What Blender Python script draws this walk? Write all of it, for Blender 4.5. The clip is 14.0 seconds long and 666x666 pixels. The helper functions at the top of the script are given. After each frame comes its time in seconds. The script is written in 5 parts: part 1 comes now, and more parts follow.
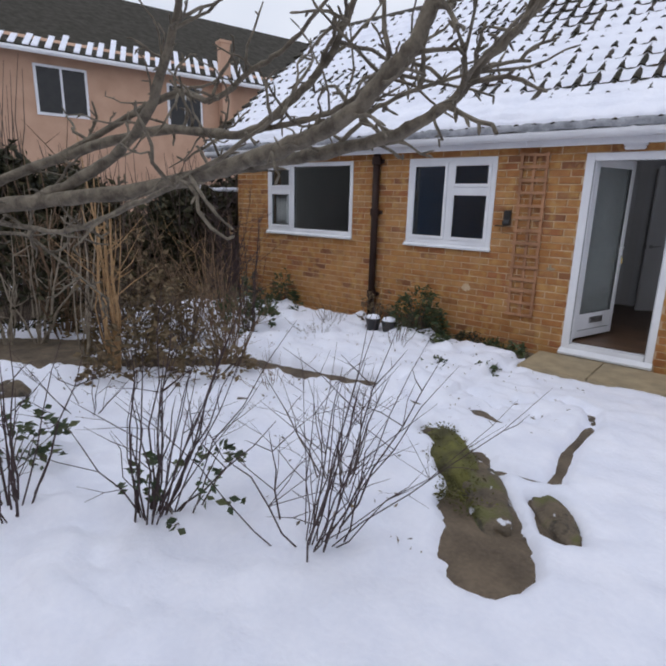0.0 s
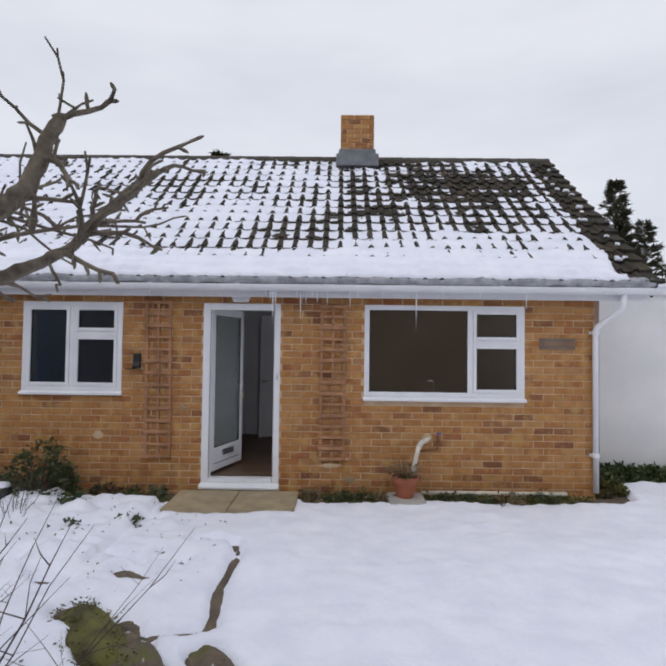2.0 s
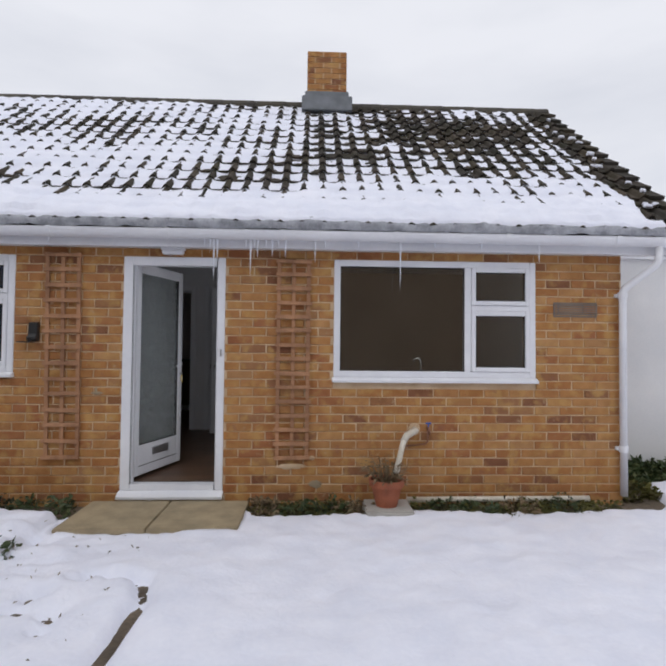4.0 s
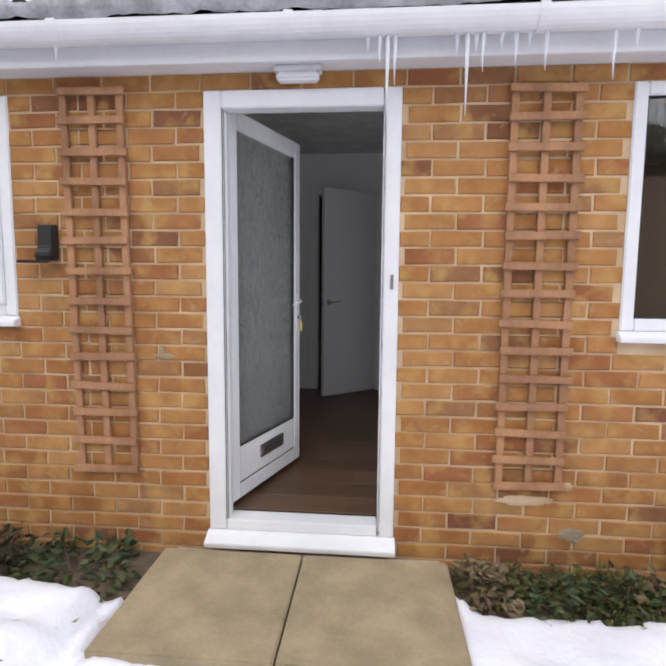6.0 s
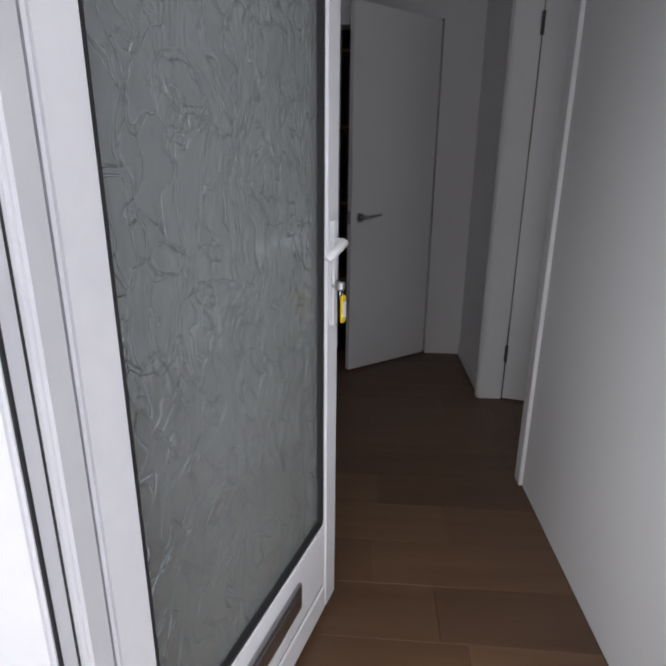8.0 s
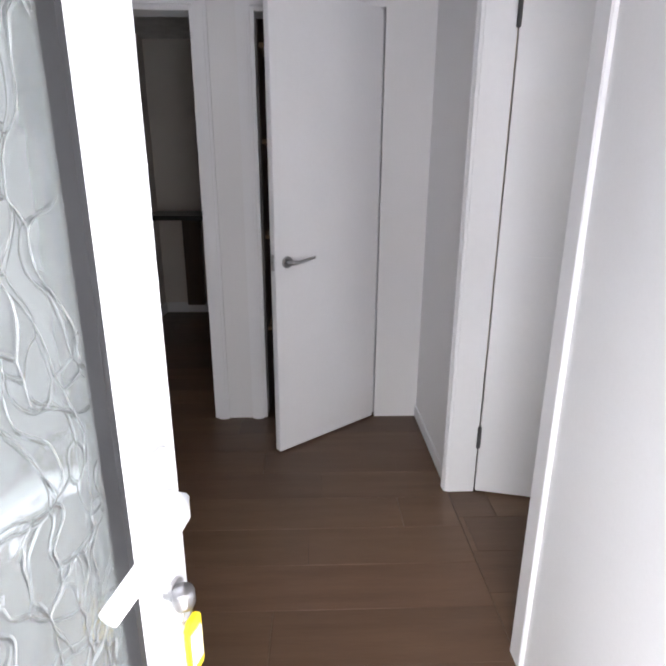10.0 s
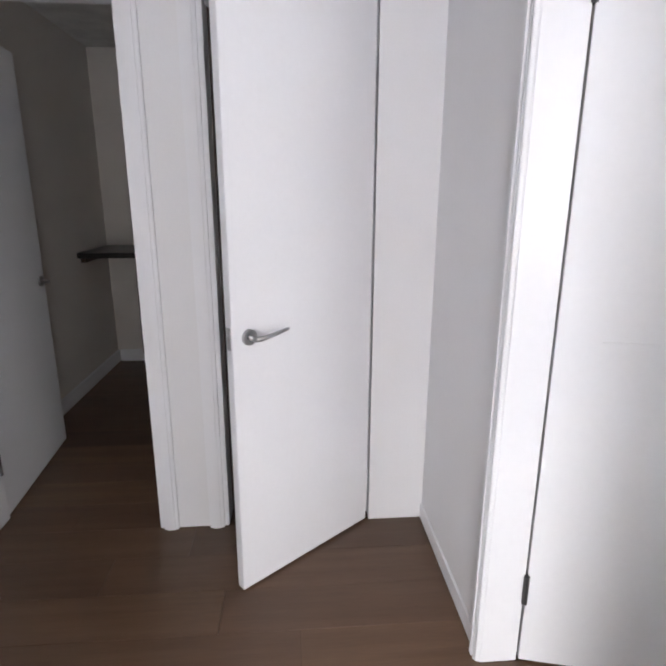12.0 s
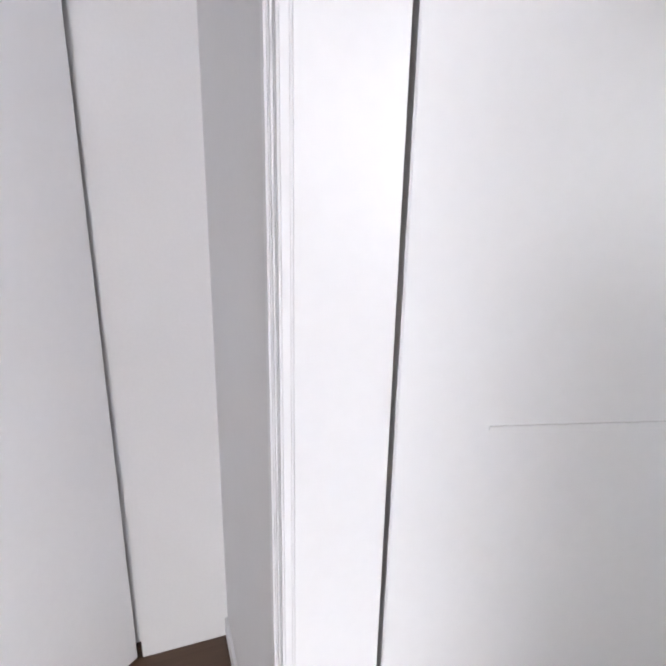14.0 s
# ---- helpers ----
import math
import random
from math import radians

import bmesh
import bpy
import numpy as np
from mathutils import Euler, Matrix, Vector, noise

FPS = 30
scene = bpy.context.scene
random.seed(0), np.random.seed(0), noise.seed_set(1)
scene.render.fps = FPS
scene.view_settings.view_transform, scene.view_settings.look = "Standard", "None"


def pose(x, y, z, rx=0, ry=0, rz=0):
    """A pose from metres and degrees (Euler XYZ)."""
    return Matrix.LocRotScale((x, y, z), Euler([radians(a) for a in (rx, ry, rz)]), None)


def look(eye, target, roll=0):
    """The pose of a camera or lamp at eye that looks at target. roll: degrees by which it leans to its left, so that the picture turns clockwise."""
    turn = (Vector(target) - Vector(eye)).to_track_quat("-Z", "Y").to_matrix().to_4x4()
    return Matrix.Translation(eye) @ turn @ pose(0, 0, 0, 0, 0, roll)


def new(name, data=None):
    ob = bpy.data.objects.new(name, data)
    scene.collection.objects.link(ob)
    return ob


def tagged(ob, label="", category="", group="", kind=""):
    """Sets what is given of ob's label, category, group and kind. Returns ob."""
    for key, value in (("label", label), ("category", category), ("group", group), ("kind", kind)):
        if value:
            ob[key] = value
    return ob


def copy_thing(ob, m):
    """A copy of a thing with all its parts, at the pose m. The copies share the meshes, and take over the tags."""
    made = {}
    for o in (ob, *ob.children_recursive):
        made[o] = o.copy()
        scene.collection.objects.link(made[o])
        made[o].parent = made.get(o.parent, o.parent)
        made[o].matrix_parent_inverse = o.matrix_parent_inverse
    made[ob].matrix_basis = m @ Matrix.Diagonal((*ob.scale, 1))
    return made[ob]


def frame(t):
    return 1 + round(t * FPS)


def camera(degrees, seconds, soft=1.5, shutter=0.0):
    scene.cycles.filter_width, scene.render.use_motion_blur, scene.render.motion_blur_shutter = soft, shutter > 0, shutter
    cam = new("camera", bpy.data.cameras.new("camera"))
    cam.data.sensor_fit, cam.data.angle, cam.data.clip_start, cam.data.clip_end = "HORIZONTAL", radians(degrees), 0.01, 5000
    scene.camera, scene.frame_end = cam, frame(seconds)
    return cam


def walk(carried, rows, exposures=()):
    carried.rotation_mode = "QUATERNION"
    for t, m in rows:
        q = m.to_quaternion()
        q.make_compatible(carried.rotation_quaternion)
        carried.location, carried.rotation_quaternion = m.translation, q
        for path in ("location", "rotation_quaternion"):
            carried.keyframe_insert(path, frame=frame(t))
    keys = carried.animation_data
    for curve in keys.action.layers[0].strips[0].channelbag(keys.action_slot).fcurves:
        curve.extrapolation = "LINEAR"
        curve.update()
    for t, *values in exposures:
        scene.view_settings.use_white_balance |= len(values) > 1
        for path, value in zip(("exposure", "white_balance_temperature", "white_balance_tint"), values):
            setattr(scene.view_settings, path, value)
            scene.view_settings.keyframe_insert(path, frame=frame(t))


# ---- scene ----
cam = camera(65.7, 14.0, soft=2.4)

PATH = [
    (0, (1.499, -5.774, 1.551), (0.276, -4.273, 1.051), 1.4),
    (0.5, (1.517, -5.822, 1.566), (0.487, -4.129, 1.292), 1.5),
    (1, (1.521, -5.834, 1.568), (0.752, -3.99, 1.478), 1.3),
    (1.5, (1.522, -5.837, 1.569), (1.109, -3.88, 1.578), 1.1),
    (2, (1.511, -5.785, 1.555), (1.492, -3.786, 1.619), 0.7),
    (2.2, (1.498, -5.746, 1.542), (1.623, -3.752, 1.611), 0.6),
    (4.3, (1.627, -4.128, 1.215), (1.683, -2.13, 1.272), 0.5),
    (4.5, (1.572, -3.871, 1.185), (1.579, -1.872, 1.229), 0.5),
    (5, (1.308, -3.317, 1.232), (1.212, -1.319, 1.222), 0.8),
    (5.5, (1.054, -2.775, 1.245), (0.884, -0.787, 1.104), 0.6),
    (6, (0.775, -2.297, 1.247), (0.606, -0.315, 1.039), 0.5),
    (6.5, (0.548, -1.867, 1.270), (0.367, 0.088, 0.888), 0.2),
    (7, (0.442, -1.297, 1.27), (0.266, 0.63, 0.767), -0.2),
    (7.5, (0.374, -0.835, 1.259), (0.21, 1.088, 0.735), 0.3),
    (8, (0.383, -0.382, 1.252), (0.247, 1.526, 0.668), 0.5),
    (8.5, (0.393, -0.057, 1.351), (0.321, 1.861, 0.788), 0.7),
    (9, (0.439, 0.053, 1.343), (0.411, 1.963, 0.750), 0.4),
    (9.2, (0.450, 0.079, 1.347), (0.444, 1.988, 0.746), 0.4),
    (11.3, (0.418, 0.847, 1.432), (0.558, 2.781, 0.945), 0.4),
    (11.5, (0.422, 0.872, 1.433), (0.568, 2.81, 0.96), 0.5),
    (11.6, (0.43, 0.887, 1.434), (0.575, 2.824, 0.962), 0.4),
    (12, (0.458, 1.023, 1.450), (0.608, 2.951, 0.937), 0.2),
    (12.5, (0.538, 1.225, 1.473), (0.717, 3.147, 0.950), 0.4),
    (13, (0.604, 1.394, 1.462), (0.813, 3.314, 0.944), 0.3),
    (13.5, (0.694, 1.574, 1.501), (1.003, 3.477, 0.971), 0.3),
    (14, (0.860, 1.742, 1.373), (1.511, 3.543, 0.798), 1.1),
]
walk(cam, [(t, look(eye, target, roll)) for t, eye, target, roll in PATH],
     exposures=[(0, -0.32, 5950, 10), (1.2, -0.3, 6050, 10), (2.2, -0.42, 6150, 10), (4.3, -0.28, 6250, 10), (5.0, 0.08, 6300, 10), (5.5, 0.33, 6350, 10), (6.0, 0.47, 6400, 10), (6.5, 0.57, 6400, 10),
                (7.0, 0.57, 6400, 10), (7.5, 0.6, 6400, 10), (8.0, 0.74, 6400, 10), (8.5, 1.62, 6400, 10), (9.0, 2.15, 6400, 10), (11.3, 3.64, 6400, 10), (14, 3.6, 6400, 10)])

# ---- world and light ----
world = bpy.data.worlds.new("overcast_sky")
scene.world = world
world.use_nodes = True
wn, wl = world.node_tree.nodes, world.node_tree.links
wn.clear()
sky = wn.new("ShaderNodeTexSky")
sky.sky_type, sky.sun_disc = "NISHITA", False
sky.sun_elevation, sky.sun_rotation = radians(52), radians(160)
coord = wn.new("ShaderNodeTexCoord")
cloud_map = wn.new("ShaderNodeMapping")
cloud_map.inputs["Scale"].default_value = (1.0, 1.0, 3.5)
cloud = wn.new("ShaderNodeTexNoise")
cloud.inputs["Scale"].default_value, cloud.inputs["Detail"].default_value = 2.2, 6
cloud_ramp = wn.new("ShaderNodeValToRGB")
cloud_ramp.color_ramp.elements[0].position, cloud_ramp.color_ramp.elements[0].color = 0.3, (0.80, 0.80, 0.80, 1)
cloud_ramp.color_ramp.elements[1].position, cloud_ramp.color_ramp.elements[1].color = 0.62, (0.97, 0.97, 0.97, 1)
cloud_mix = wn.new("ShaderNodeMix")
cloud_mix.data_type = "RGBA"
cloud_mix.inputs[7].default_value = (10.9, 10.8, 11.1, 1)
back = wn.new("ShaderNodeBackground")
back.inputs["Strength"].default_value = 0.1
wout = wn.new("ShaderNodeOutputWorld")
wl.new(coord.outputs["Generated"], cloud_map.inputs[0])
wl.new(cloud_map.outputs[0], cloud.inputs["Vector"])
wl.new(cloud.outputs["Fac"], cloud_ramp.inputs[0])
wl.new(cloud_ramp.outputs[0], cloud_mix.inputs[0])
wl.new(sky.outputs[0], cloud_mix.inputs[6])
wl.new(cloud_mix.outputs[2], back.inputs["Color"])
wl.new(back.outputs[0], wout.inputs["Surface"])
sun_data = bpy.data.lights.new("sun", "SUN")
sun_data.energy, sun_data.angle, sun_data.color = 0.8, radians(60), (1.0, 0.96, 0.9)
sun = new("sun", sun_data)
sun.matrix_world = look((-3, -8, 11), (0, 0, 0))




def daylight(name, x, y, z, wide, high, watts):
    """Sky light that comes in through a window's opening."""
    d = bpy.data.lights.new(name, "AREA")
    d.shape, d.size, d.size_y, d.energy, d.color = "RECTANGLE", wide, high, watts, (0.97, 0.975, 1.0)
    o = new(name, d)
    o.matrix_world = look((x, y, z), (x, y + 1, z))
    return o


daylight("daylight_wide_window", 2.70, 0.075, 1.52, 1.6, 0.9, 1.5)
daylight("daylight_left_window", -3.55, 0.075, 1.55, 1.4, 0.85, 1.6)
daylight("daylight_frosted_window", -1.48, 0.075, 1.55, 0.95, 0.85, 1.6)
daylight("daylight_doorway", 0.56, 0.17, 1.10, 0.42, 1.7, 1.6)


# ---- materials ----
def mat(name, base, other=None, rough=0.6, metal=0.0, scale=6.0, fine=60.0, bump=0.15, spread=0.5, pick="", colours=(), stretch=(1, 1, 1), spec=0.5, depth=0.01, blotch=()):
    """A surface with two scales of variation: broad stains between base and other, and fine relief."""
    m = bpy.data.materials.new(name)
    m.use_nodes = True
    n, l = m.node_tree.nodes, m.node_tree.links
    p = n["Principled BSDF"]
    geo = n.new("ShaderNodeNewGeometry")
    mp = n.new("ShaderNodeMapping")
    mp.inputs["Scale"].default_value = stretch
    l.new(geo.outputs["Position"], mp.inputs[0])
    broad = n.new("ShaderNodeTexNoise")
    broad.inputs["Scale"].default_value, broad.inputs["Detail"].default_value = scale, 5
    small = n.new("ShaderNodeTexNoise")
    small.inputs["Scale"].default_value, small.inputs["Detail"].default_value = fine, 4
    l.new(mp.outputs[0], broad.inputs["Vector"])
    l.new(mp.outputs[0], small.inputs["Vector"])
    add = n.new("ShaderNodeMath")
    add.operation = "MULTIPLY_ADD"
    add.inputs[1].default_value = 0.35
    l.new(small.outputs["Fac"], add.inputs[0])
    l.new(broad.outputs["Fac"], add.inputs[2])
    ramp = n.new("ShaderNodeMapRange")
    ramp.inputs["From Min"].default_value, ramp.inputs["From Max"].default_value = 0.67 - 0.35 * spread, 0.67 + 0.35 * spread
    l.new(add.outputs[0], ramp.inputs["Value"])
    mix = n.new("ShaderNodeMix")
    mix.data_type = "RGBA"
    other = other or tuple(c * 0.8 for c in base)
    mix.inputs[6].default_value, mix.inputs[7].default_value = (*base, 1), (*other, 1)
    l.new(ramp.outputs[0], mix.inputs[0])
    out = mix.outputs[2]
    if pick:
        cr = n.new("ShaderNodeValToRGB")
        cr.color_ramp.interpolation = "LINEAR"
        while len(cr.color_ramp.elements) < len(colours):
            cr.color_ramp.elements.new(0.5)
        for i, c in enumerate(colours):
            cr.color_ramp.elements[i].position = i / (len(colours) - 1)
            cr.color_ramp.elements[i].color = (*c, 1)
        if pick == "object":
            oi = n.new("ShaderNodeObjectInfo")
            l.new(oi.outputs["Random"], cr.inputs[0])
        else:
            l.new(geo.outputs["Random Per Island"], cr.inputs[0])
        mul = n.new("ShaderNodeMix")
        mul.data_type, mul.blend_type = "RGBA", "MULTIPLY"
        mul.inputs[0].default_value = 1.0
        l.new(cr.outputs[0], mul.inputs[6])
        l.new(out, mul.inputs[7])
        out = mul.outputs[2]
    for i, (colour, size, low, high, most) in enumerate(blotch):
        bn = n.new("ShaderNodeTexNoise")
        bn.inputs["Scale"].default_value, bn.inputs["Detail"].default_value = size, 3
        shift = n.new("ShaderNodeVectorMath")
        shift.inputs[1].default_value = (3.7 * i + 1.3, 0.0, 5.1 * i)
        l.new(geo.outputs["Position"], shift.inputs[0])
        l.new(shift.outputs[0], bn.inputs["Vector"])
        br = n.new("ShaderNodeMapRange")
        br.inputs["From Min"].default_value, br.inputs["From Max"].default_value, br.inputs["To Max"].default_value = low, high, most
        l.new(bn.outputs["Fac"], br.inputs["Value"])
        bx = n.new("ShaderNodeMix")
        bx.data_type = "RGBA"
        bx.inputs[7].default_value = (*colour, 1)
        l.new(br.outputs[0], bx.inputs[0])
        l.new(out, bx.inputs[6])
        out = bx.outputs[2]
    l.new(out, p.inputs["Base Color"])
    p.inputs["Roughness"].default_value, p.inputs["Metallic"].default_value = rough, metal
    p.inputs["Specular IOR Level"].default_value = spec
    if bump:
        b = n.new("ShaderNodeBump")
        b.inputs["Strength"].default_value, b.inputs["Distance"].default_value = bump, depth
        l.new(add.outputs[0], b.inputs["Height"])
        l.new(b.outputs[0], p.inputs["Normal"])
    return m


def glass_mat(name, tint, rough, relief=0.0, scale=18.0, stretch=(1, 1, 1), through_part=1.0):
    m = bpy.data.materials.new(name)
    m.use_nodes = True
    n, l = m.node_tree.nodes, m.node_tree.links
    p = n["Principled BSDF"]
    p.inputs["Base Color"].default_value = (*tint, 1)
    p.inputs["Roughness"].default_value = rough
    p.inputs["IOR"].default_value = 1.5
    p.inputs["Transmission Weight"].default_value = through_part
    if relief:
        tc = n.new("ShaderNodeTexCoord")
        mp = n.new("ShaderNodeMapping")
        mp.inputs["Scale"].default_value = stretch
        warp = n.new("ShaderNodeTexNoise")
        warp.inputs["Scale"].default_value = 6
        ad = n.new("ShaderNodeMix")
        ad.data_type, ad.blend_type = "RGBA", "ADD"
        ad.inputs[0].default_value = 0.42
        vor = n.new("ShaderNodeTexVoronoi")
        vor.feature = "DISTANCE_TO_EDGE"
        vor.inputs["Scale"].default_value = scale
        crease = n.new("ShaderNodeMapRange")
        crease.inputs["From Max"].default_value = 0.032
        crease.interpolation_type = "SMOOTHSTEP"
        wave = n.new("ShaderNodeTexNoise")
        wave.inputs["Scale"].default_value = scale * 0.9
        sm = n.new("ShaderNodeMath")
        sm.operation = "MULTIPLY_ADD"
        sm.inputs[1].default_value = 0.55
        b = n.new("ShaderNodeBump")
        b.inputs["Strength"].default_value, b.inputs["Distance"].default_value = relief, 0.006
        l.new(tc.outputs["Object"], mp.inputs[0])
        l.new(tc.outputs["Object"], warp.inputs["Vector"])
        l.new(mp.outputs[0], ad.inputs[6])
        l.new(warp.outputs["Color"], ad.inputs[7])
        l.new(ad.outputs[2], vor.inputs["Vector"])
        l.new(ad.outputs[2], wave.inputs["Vector"])
        l.new(vor.outputs["Distance"], crease.inputs["Value"])
        l.new(crease.outputs[0], sm.inputs[0])
        l.new(wave.outputs["Fac"], sm.inputs[2])
        l.new(sm.outputs[0], b.inputs["Height"])
        l.new(b.outputs[0], p.inputs["Normal"])
    return m


BLOTCH = (((0.48, 0.285, 0.10), 8.0, 0.50, 0.66, 0.75), ((0.24, 0.11, 0.075), 11.0, 0.62, 0.72, 0.5), ((0.44, 0.31, 0.19), 17.0, 0.62, 0.74, 0.6), ((0.08, 0.05, 0.03), 60.0, 0.72, 0.76, 0.7))
BRICKS = ((0.368, 0.173, 0.066), (0.428, 0.212, 0.076), (0.471, 0.254, 0.104), (0.402, 0.189, 0.066), (0.325, 0.134, 0.059), (0.454, 0.235, 0.088), (0.214, 0.093, 0.051), (0.479, 0.269, 0.116), (0.385, 0.173, 0.062), (0.445, 0.224, 0.079))
m_brick = mat("brick_face", (1, 1, 1), (0.74, 0.69, 0.64), rough=0.85, scale=9, fine=160, bump=0.6, pick="object", colours=BRICKS, spec=0.2, depth=0.004, blotch=BLOTCH)
m_brick_far = mat("brick_face_far", (1, 1, 1), (0.74, 0.69, 0.64), rough=0.85, scale=9, fine=160, bump=0.6, pick="island", colours=BRICKS, spec=0.2, depth=0.004, blotch=BLOTCH)
m_mortar = mat("mortar", (0.68, 0.53, 0.36), (0.42, 0.28, 0.165), rough=0.95, scale=4, spread=0.7, fine=200, bump=0.6, spec=0.1, depth=0.004)
m_upvc = mat("white_upvc", (0.80, 0.81, 0.84), (0.72, 0.73, 0.77), rough=0.32, scale=3, fine=30, bump=0.02)
m_gasket = mat("black_gasket", (0.02, 0.02, 0.022), rough=0.6)
m_glass = glass_mat("window_glass", (0.95, 0.97, 0.97), 0.0)
m_frost = glass_mat("frosted_glass", (0.45, 0.55, 0.70), 0.12)
m_obscure = glass_mat("textured_glass", (0.70, 0.745, 0.75), 0.15, 0.8, 11.0, (2.2, 2.2, 0.6), 0.85)
m_snow = mat("snow", (0.85, 0.862, 0.945), (0.765, 0.785, 0.885), rough=0.7, scale=3.5, fine=38, bump=0.9, spec=0.3, depth=0.014)
m_soil = mat("wet_soil", (0.165, 0.125, 0.085), (0.07, 0.054, 0.038), rough=0.95, scale=4, fine=40, bump=0.9, depth=0.03)
m_moss = mat("moss", (0.15, 0.145, 0.035), (0.06, 0.055, 0.022), rough=0.95, scale=7, fine=90, bump=1.0, depth=0.02)
m_rock = mat("wet_mossy_rock", (0.19, 0.145, 0.095), (0.055, 0.045, 0.032), rough=0.8, scale=8, fine=70, bump=1.0, depth=0.03, spread=0.8, blotch=(((0.11, 0.115, 0.03), 6.0, 0.50, 0.60, 0.8), ((0.03, 0.026, 0.02), 13.0, 0.58, 0.66, 0.8), ((0.78, 0.80, 0.87), 10.0, 0.66, 0.70, 0.9)))
m_slab = mat("sandstone_slab", (0.40, 0.32, 0.20), (0.27, 0.22, 0.14), rough=0.85, scale=5, fine=70, bump=0.35, depth=0.005)
m_concrete = mat("concrete", (0.46, 0.44, 0.41), (0.34, 0.33, 0.30), rough=0.9, scale=6, fine=80, bump=0.3)
m_tile = mat("roof_tile", (1, 1, 1), (0.5, 0.55, 0.42), rough=0.9, scale=5, fine=70, bump=0.6, pick="object", colours=((0.075, 0.06, 0.05), (0.05, 0.045, 0.04), (0.095, 0.075, 0.058)), spec=0.2)
m_tile_far = mat("roof_tile_far", (1, 1, 1), (0.5, 0.55, 0.42), rough=0.9, scale=5, fine=70, bump=0.6, pick="island", colours=((0.075, 0.06, 0.05), (0.05, 0.045, 0.04), (0.095, 0.075, 0.058)), spec=0.2)
m_ridge = mat("ridge_tile", (0.05, 0.045, 0.04), (0.08, 0.07, 0.05), rough=0.9, bump=0.5)
m_lead = mat("lead", (0.20, 0.21, 0.23), (0.13, 0.14, 0.15), rough=0.55, metal=0.5)
m_trellis = mat("trellis_wood", (0.44, 0.232, 0.122), (0.255, 0.13, 0.07), rough=0.85, scale=7, fine=120, bump=0.4, stretch=(1, 1, 0.3))
m_black = mat("black_plastic", (0.012, 0.012, 0.014), (0.02, 0.02, 0.02), rough=0.35, bump=0.05)
m_brown = mat("dark_brown_pipe", (0.022, 0.011, 0.009), (0.034, 0.017, 0.013), rough=0.6, bump=0.1, spec=0.25)
m_terra = mat("terracotta", (0.36, 0.115, 0.055), (0.26, 0.085, 0.045), rough=0.85, scale=14, fine=90, bump=0.3)
m_white_pipe = mat("old_white_plastic", (0.70, 0.66, 0.58), (0.52, 0.47, 0.38), rough=0.45, scale=9, bump=0.1)
m_blue = mat("blue_plastic", (0.03, 0.09, 0.35), rough=0.4)
m_palestem = mat("pale_grey_stem", (0.34, 0.29, 0.22), (0.20, 0.165, 0.125), rough=0.85, scale=18, bump=0.3)
m_hinge = mat("dull_steel", (0.16, 0.16, 0.165), (0.10, 0.10, 0.105), rough=0.45, metal=0.8, bump=0.03)
m_grass = mat("grass_blade", (1, 1, 1), (0.7, 0.7, 0.6), rough=0.75, pick="island", colours=((0.022, 0.045, 0.012), (0.05, 0.085, 0.024), (0.10, 0.115, 0.04)), bump=0)
m_curtain = mat("white_net_cloth", (0.72, 0.72, 0.74), (0.58, 0.58, 0.61), rough=0.9, scale=4, fine=60, stretch=(8, 1, 0.4), bump=0.2)
m_copper = mat("dull_copper_pipe", (0.32, 0.16, 0.09), (0.2, 0.1, 0.07), rough=0.5, metal=0.6)
m_stem = mat("bare_stem", (0.115, 0.085, 0.065), (0.055, 0.04, 0.034), rough=0.85, scale=25, bump=0.3)
m_redstem = mat("reddish_stem", (0.060, 0.036, 0.036), (0.04, 0.025, 0.025), rough=0.8, scale=25, bump=0.3)
m_cane = mat("straw_coloured_cane", (0.42, 0.27, 0.13), (0.28, 0.17, 0.08), rough=0.8, scale=25, bump=0.3)
m_brownstem = mat("brown_stem", (0.20, 0.13, 0.075), (0.11, 0.07, 0.045), rough=0.85, scale=25, bump=0.3)
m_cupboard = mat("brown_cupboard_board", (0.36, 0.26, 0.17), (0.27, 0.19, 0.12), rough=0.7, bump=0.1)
# White paint, darkened and warmed to stand for dimness and wood-floor bounce.
m_backroom = mat("white_paint_tinted_for_dimness", (0.68, 0.635, 0.595), (0.62, 0.575, 0.54), rough=0.75, scale=1.2, fine=150, bump=0.04, depth=0.003)
m_room = mat("brown_room_paint", (0.52, 0.41, 0.31), (0.44, 0.345, 0.26), rough=0.7, scale=1.5, bump=0.05)
m_bark = mat("tree_bark", (0.21, 0.18, 0.135), (0.085, 0.07, 0.052), rough=0.9, scale=16, fine=90, bump=0.9, depth=0.012)
m_leaf = mat("evergreen_leaf", (1, 1, 1), (0.7, 0.7, 0.6), rough=0.6, pick="island", colours=((0.022, 0.04, 0.014), (0.05, 0.075, 0.025), (0.09, 0.10, 0.035)), bump=0)
m_dryleaf = mat("dry_brown_leaf", (1, 1, 1), (0.7, 0.7, 0.6), rough=0.8, pick="island", colours=((0.13, 0.085, 0.05), (0.26, 0.19, 0.11), (0.08, 0.06, 0.035)), bump=0)
m_hedge = mat("dark_hedge_leaf", (1, 1, 1), (0.6, 0.6, 0.5), rough=0.8, pick="island", colours=((0.018, 0.019, 0.010), (0.048, 0.046, 0.020), (0.085, 0.075, 0.034)), bump=0)
m_fence = mat("dark_fence_board", (0.055, 0.035, 0.028), (0.03, 0.02, 0.016), rough=0.85, scale=6, bump=0.4, stretch=(1, 1, 0.2))
m_fence2 = mat("brown_fence_board", (0.36, 0.255, 0.165), (0.27, 0.19, 0.12), rough=0.85, scale=6, bump=0.4, stretch=(1, 1, 0.2))
